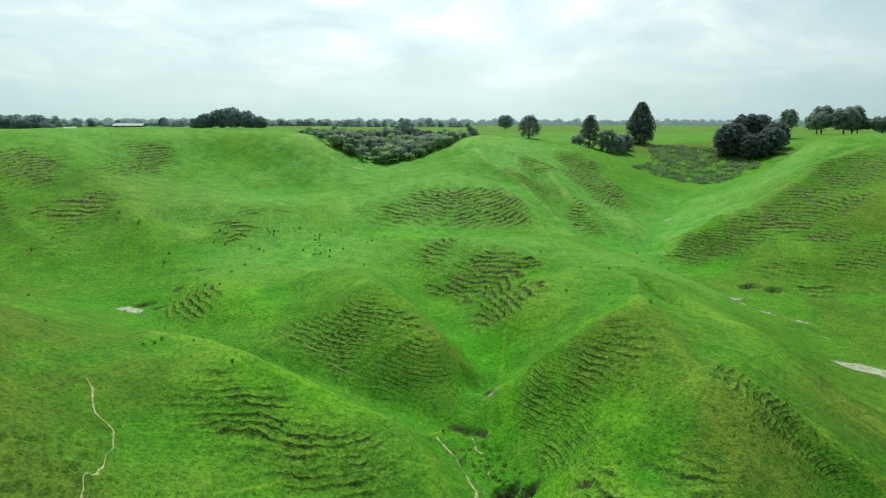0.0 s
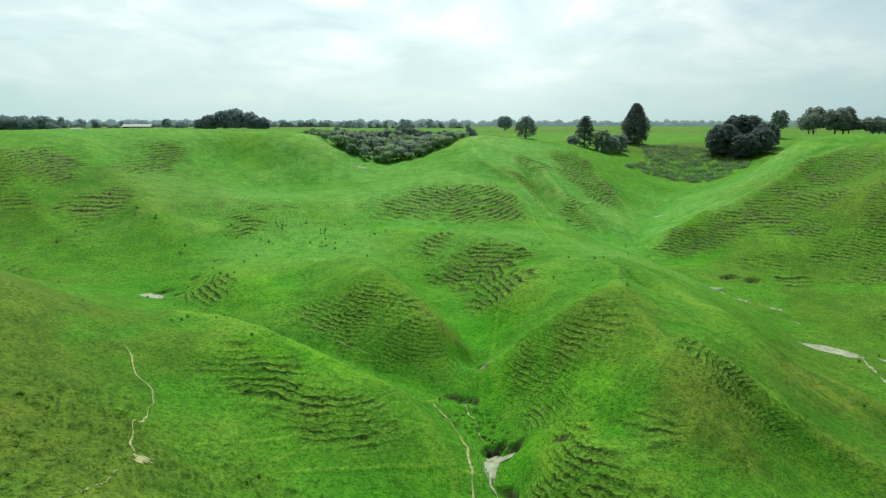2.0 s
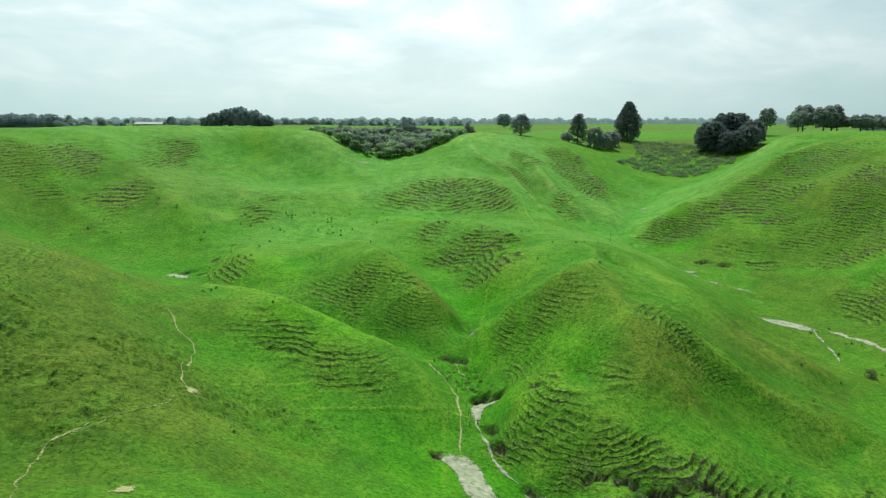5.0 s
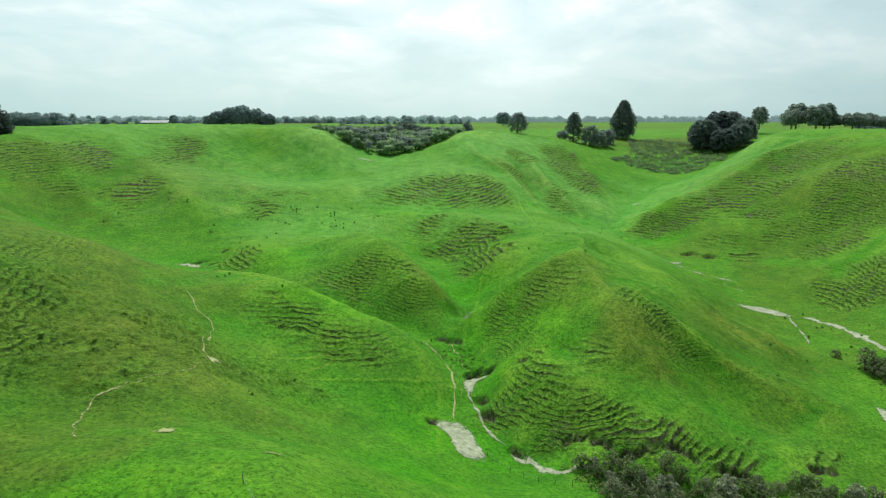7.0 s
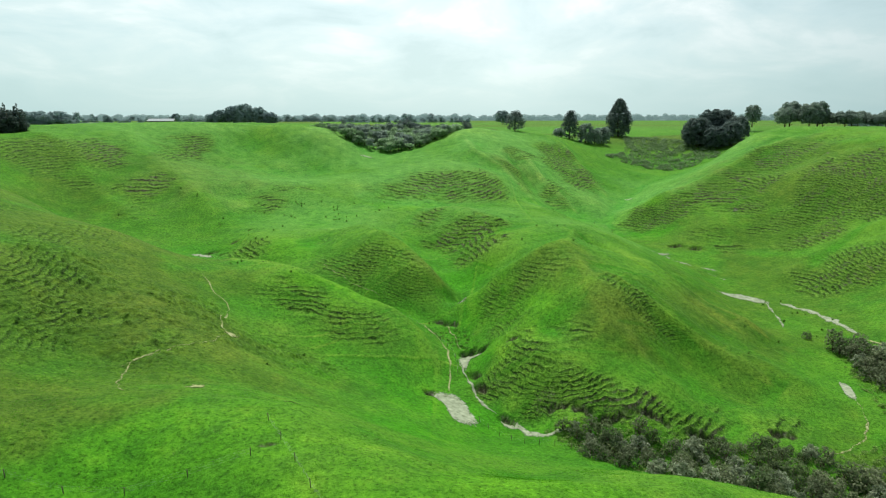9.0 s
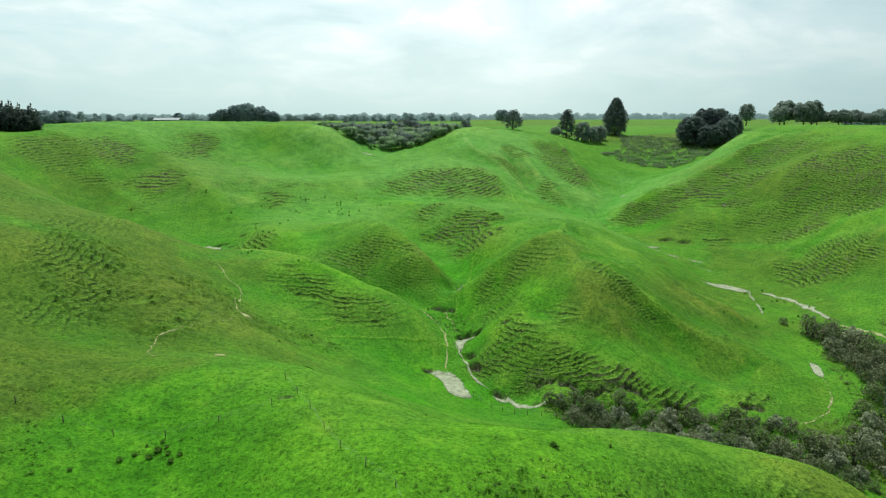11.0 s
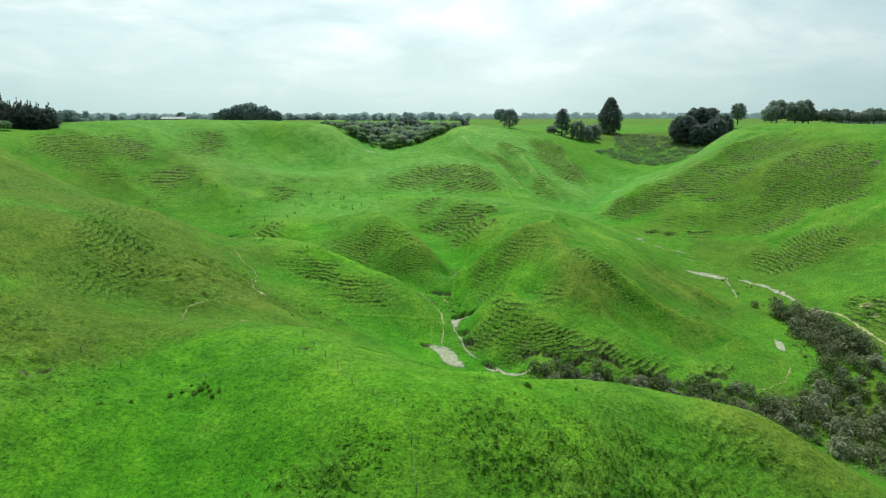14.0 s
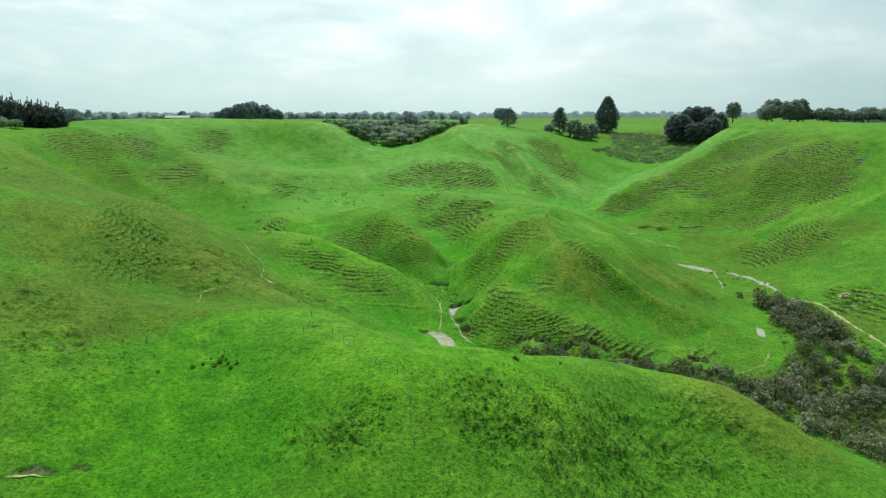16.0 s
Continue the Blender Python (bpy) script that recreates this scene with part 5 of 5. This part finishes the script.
tufts("rushes", "dark rush clumps dotted over the pasture", strewn([(24, -19, 11, 5, 800), (30, -11, 8, 5, 420), (12, -18, 5, 4, 160), (41, -11, 8, 5, 220), (16.5, -20, 1.4, 1.0, 40), (-9, -24, 4.5, 2.5, 200), (-50, -8, 8, 5, 160), (-60, 4, 8, 6, 160), (-3, -21, 2, 2, 50), (52, -3, 5, 4, 160),
     (-12, 5, 12, 8, 16), (-30, 20, 15, 14, 24), (5, 20, 22, 18, 24), (-62, 38, 9, 9, 90), (-55, 46, 11, 8, 200), (-67, 58, 8, 9, 130), (-44, 42, 9, 8, 110), (-36, 61, 8, 6, 160), (-49, 66, 7, 7, 120), (-27, 66, 8, 5, 120), (50, 92, 5, 6, 200), (24, 92, 7, 8, 160)], 3), 0.16, 0.42, 12, TUFT, 4, 1.7)


tufts("rushes", "dark scattered rush clumps in the damp gully floors", strewn([(-42, 218, 14, 8, 18), (-40, 205, 10, 6, 8), (-62, 166, 8, 6, 6), (-50, 111, 5, 3, 5), (40, 140, 10, 12, 6), (110, 120, 10, 22, 16), (0, 120, 60, 60, 24), (60, 200, 80, 50, 24), (-90, 200, 30, 25, 20)], 8), 0.4, 0.85, 16, TUFT, 9)


def bank_tufts():
    """Rank tussocks along the risers of the trodden steps."""
    rng = np.random.default_rng(61)
    out = []
    for sx, sy, rx, ry, k in STEPPED:
        if sy > 215:
            continue
        n = int(10 * rx * ry * k)
        xy = np.stack([sx + rng.normal(0, 0.6 * rx, n), sy + rng.normal(0, 0.6 * ry, n)], 1)
        z, rough, f = relief(xy[:, 0], xy[:, 1])
        keep = (rng.random(n) < rough * 0.85) & (f > 0.25) & (f < 0.97)
        out.append(xy[keep])
    return np.concatenate(out)


tufts("grass", "rank dark tussock grass along the trodden steps", bank_tufts(), 0.13, 0.34, 7, leafage("tussock_blades", (0.06, 0.15, 0.026), (0.11, 0.25, 0.04), (0.19, 0.36, 0.06), 0.05), 62, 1.2)


def rush_clump(x, y, size, seed):
    """One big dark round clump of rushes."""
    rng = np.random.default_rng(seed)
    ob = thing("rush_clump", "big dark round rush clump on the near pasture", "rushes", "rush clumps on the near slope")
    n = 160
    a, out = rng.uniform(0, 6.283, n), rng.uniform(0, 0.55, n) ** 0.7
    base = np.stack([np.cos(a) * out * 0.5, np.sin(a) * out * 0.5, np.full(n, -0.05)], 1) * size
    tip = base + np.stack([np.cos(a) * out, np.sin(a) * out, rng.uniform(0.55, 1.0, n)], 1) * size
    side = np.stack([-np.sin(a), np.cos(a), np.zeros(n)], 1) * size * 0.07
    v = np.stack([base - side, base + side, tip], 1).reshape(-1, 3)
    part_mesh("tuft", mesh_of("tuft", v, np.arange(3 * n).reshape(-1, 3), TUFT), ob)
    ob.location = (x, y, ground_at(x, y))


for k, (x, y, size) in enumerate([(-30.9, -5.5, 0.7), (-29.7, -4.5, 0.5), (-27.9, -4.8, 0.75), (-27.4, -3.7, 0.95), (-25.9, -4.4, 0.6), (-25.0, -5.8, 0.7), (-24.4, -4.8, 0.6), (-29.0, -2.9, 0.4), (-27.5, -2.2, 0.5), (-26.6, -3.2, 0.55), (18.0, -2.6, 0.8), (18.4, -3.0, 0.6), (26, 2.2, 0.5), (-35, -8, 0.5)]):
    rush_clump(x, y, size * 0.8, 700 + k)
tufts("grass", "short uneven pasture grass on the near slope", strewn([(5, -12, 34, 15, 26000), (-45, 15, 22, 22, 12000), (45, 10, 22, 16, 8000)], 5), 0.08, 0.2, 3, leafage("pasture_blades", (0.025, 0.15, 0.004), (0.055, 0.26, 0.005), (0.12, 0.34, 0.01), 0.05), 6)


# ---- barn on the tableland ----
def barn(x, y, turn, long, deep, wall, ridge):
    ob = thing("barn", "long low farm shed with a pale iron roof on the skyline", "barn")
    v, f = [], []
    for a, b in ((-long / 2, 0.0), (long / 2, 0.0)):
        v += [(a, -deep / 2, 0), (a, -deep / 2, wall), (a, 0, ridge), (a, deep / 2, wall), (a, deep / 2, 0)]
    f = [(0, 1, 2, 3, 4), (9, 8, 7, 6, 5), (0, 5, 6, 1), (3, 8, 9, 4)]
    part_mesh("wall", mesh_of("wall", v, f, BOARD), ob)
    for sgn in (-1, 1):
        e = 0.5
        top, low = [], []
        for k in range(41):
            a = -long / 2 - e + (long + 2 * e) * k / 40
            w = 0.03 * (k % 2)
            top.append((a, 0, ridge + 0.08 + w))
            low.append((a, sgn * (deep / 2 + e), wall - e * (ridge - wall) / (deep / 2) + 0.08 + w))
        n = len(top)
        under = [(p[0], p[1], p[2] - 0.06) for p in top + low]
        faces = [(k, k + 1, n + k + 1, n + k) for k in range(n - 1)] + [(2 * n + k, 3 * n + k, 3 * n + k + 1, 2 * n + k + 1) for k in range(n - 1)] + [(n + k, n + k + 1, 3 * n + k + 1, 3 * n + k) for k in range(n - 1)]
        part_mesh("roof", mesh_of("roof", top + low + under, faces, IRON), ob)
    for k in range(4):
        a = -long * 0.36 + k * long * 0.24
        v = [(a - 1.6, -deep / 2 - 0.06, 0), (a + 1.6, -deep / 2 - 0.06, 0), (a + 1.6, -deep / 2 - 0.06, wall * 0.8), (a - 1.6, -deep / 2 - 0.06, wall * 0.8)]
        w = [(p[0], -deep / 2 + 0.02, p[2]) for p in v]
        part_mesh("doorway_panel", mesh_of("doorway_panel", v + w, [(0, 1, 2, 3), (7, 6, 5, 4), (0, 4, 5, 1), (1, 5, 6, 2), (2, 6, 7, 3), (3, 7, 4, 0)], DOORWAY), ob)
    ob.matrix_basis = pose(x, y, ground_at(x, y) - 0.1, 0, 0, turn)
    return ob


barn(-228, 469, 6, 20, 9, 2.6, 4.2)
barn(-520, 900, 0, 18, 8, 2.6, 4.0)
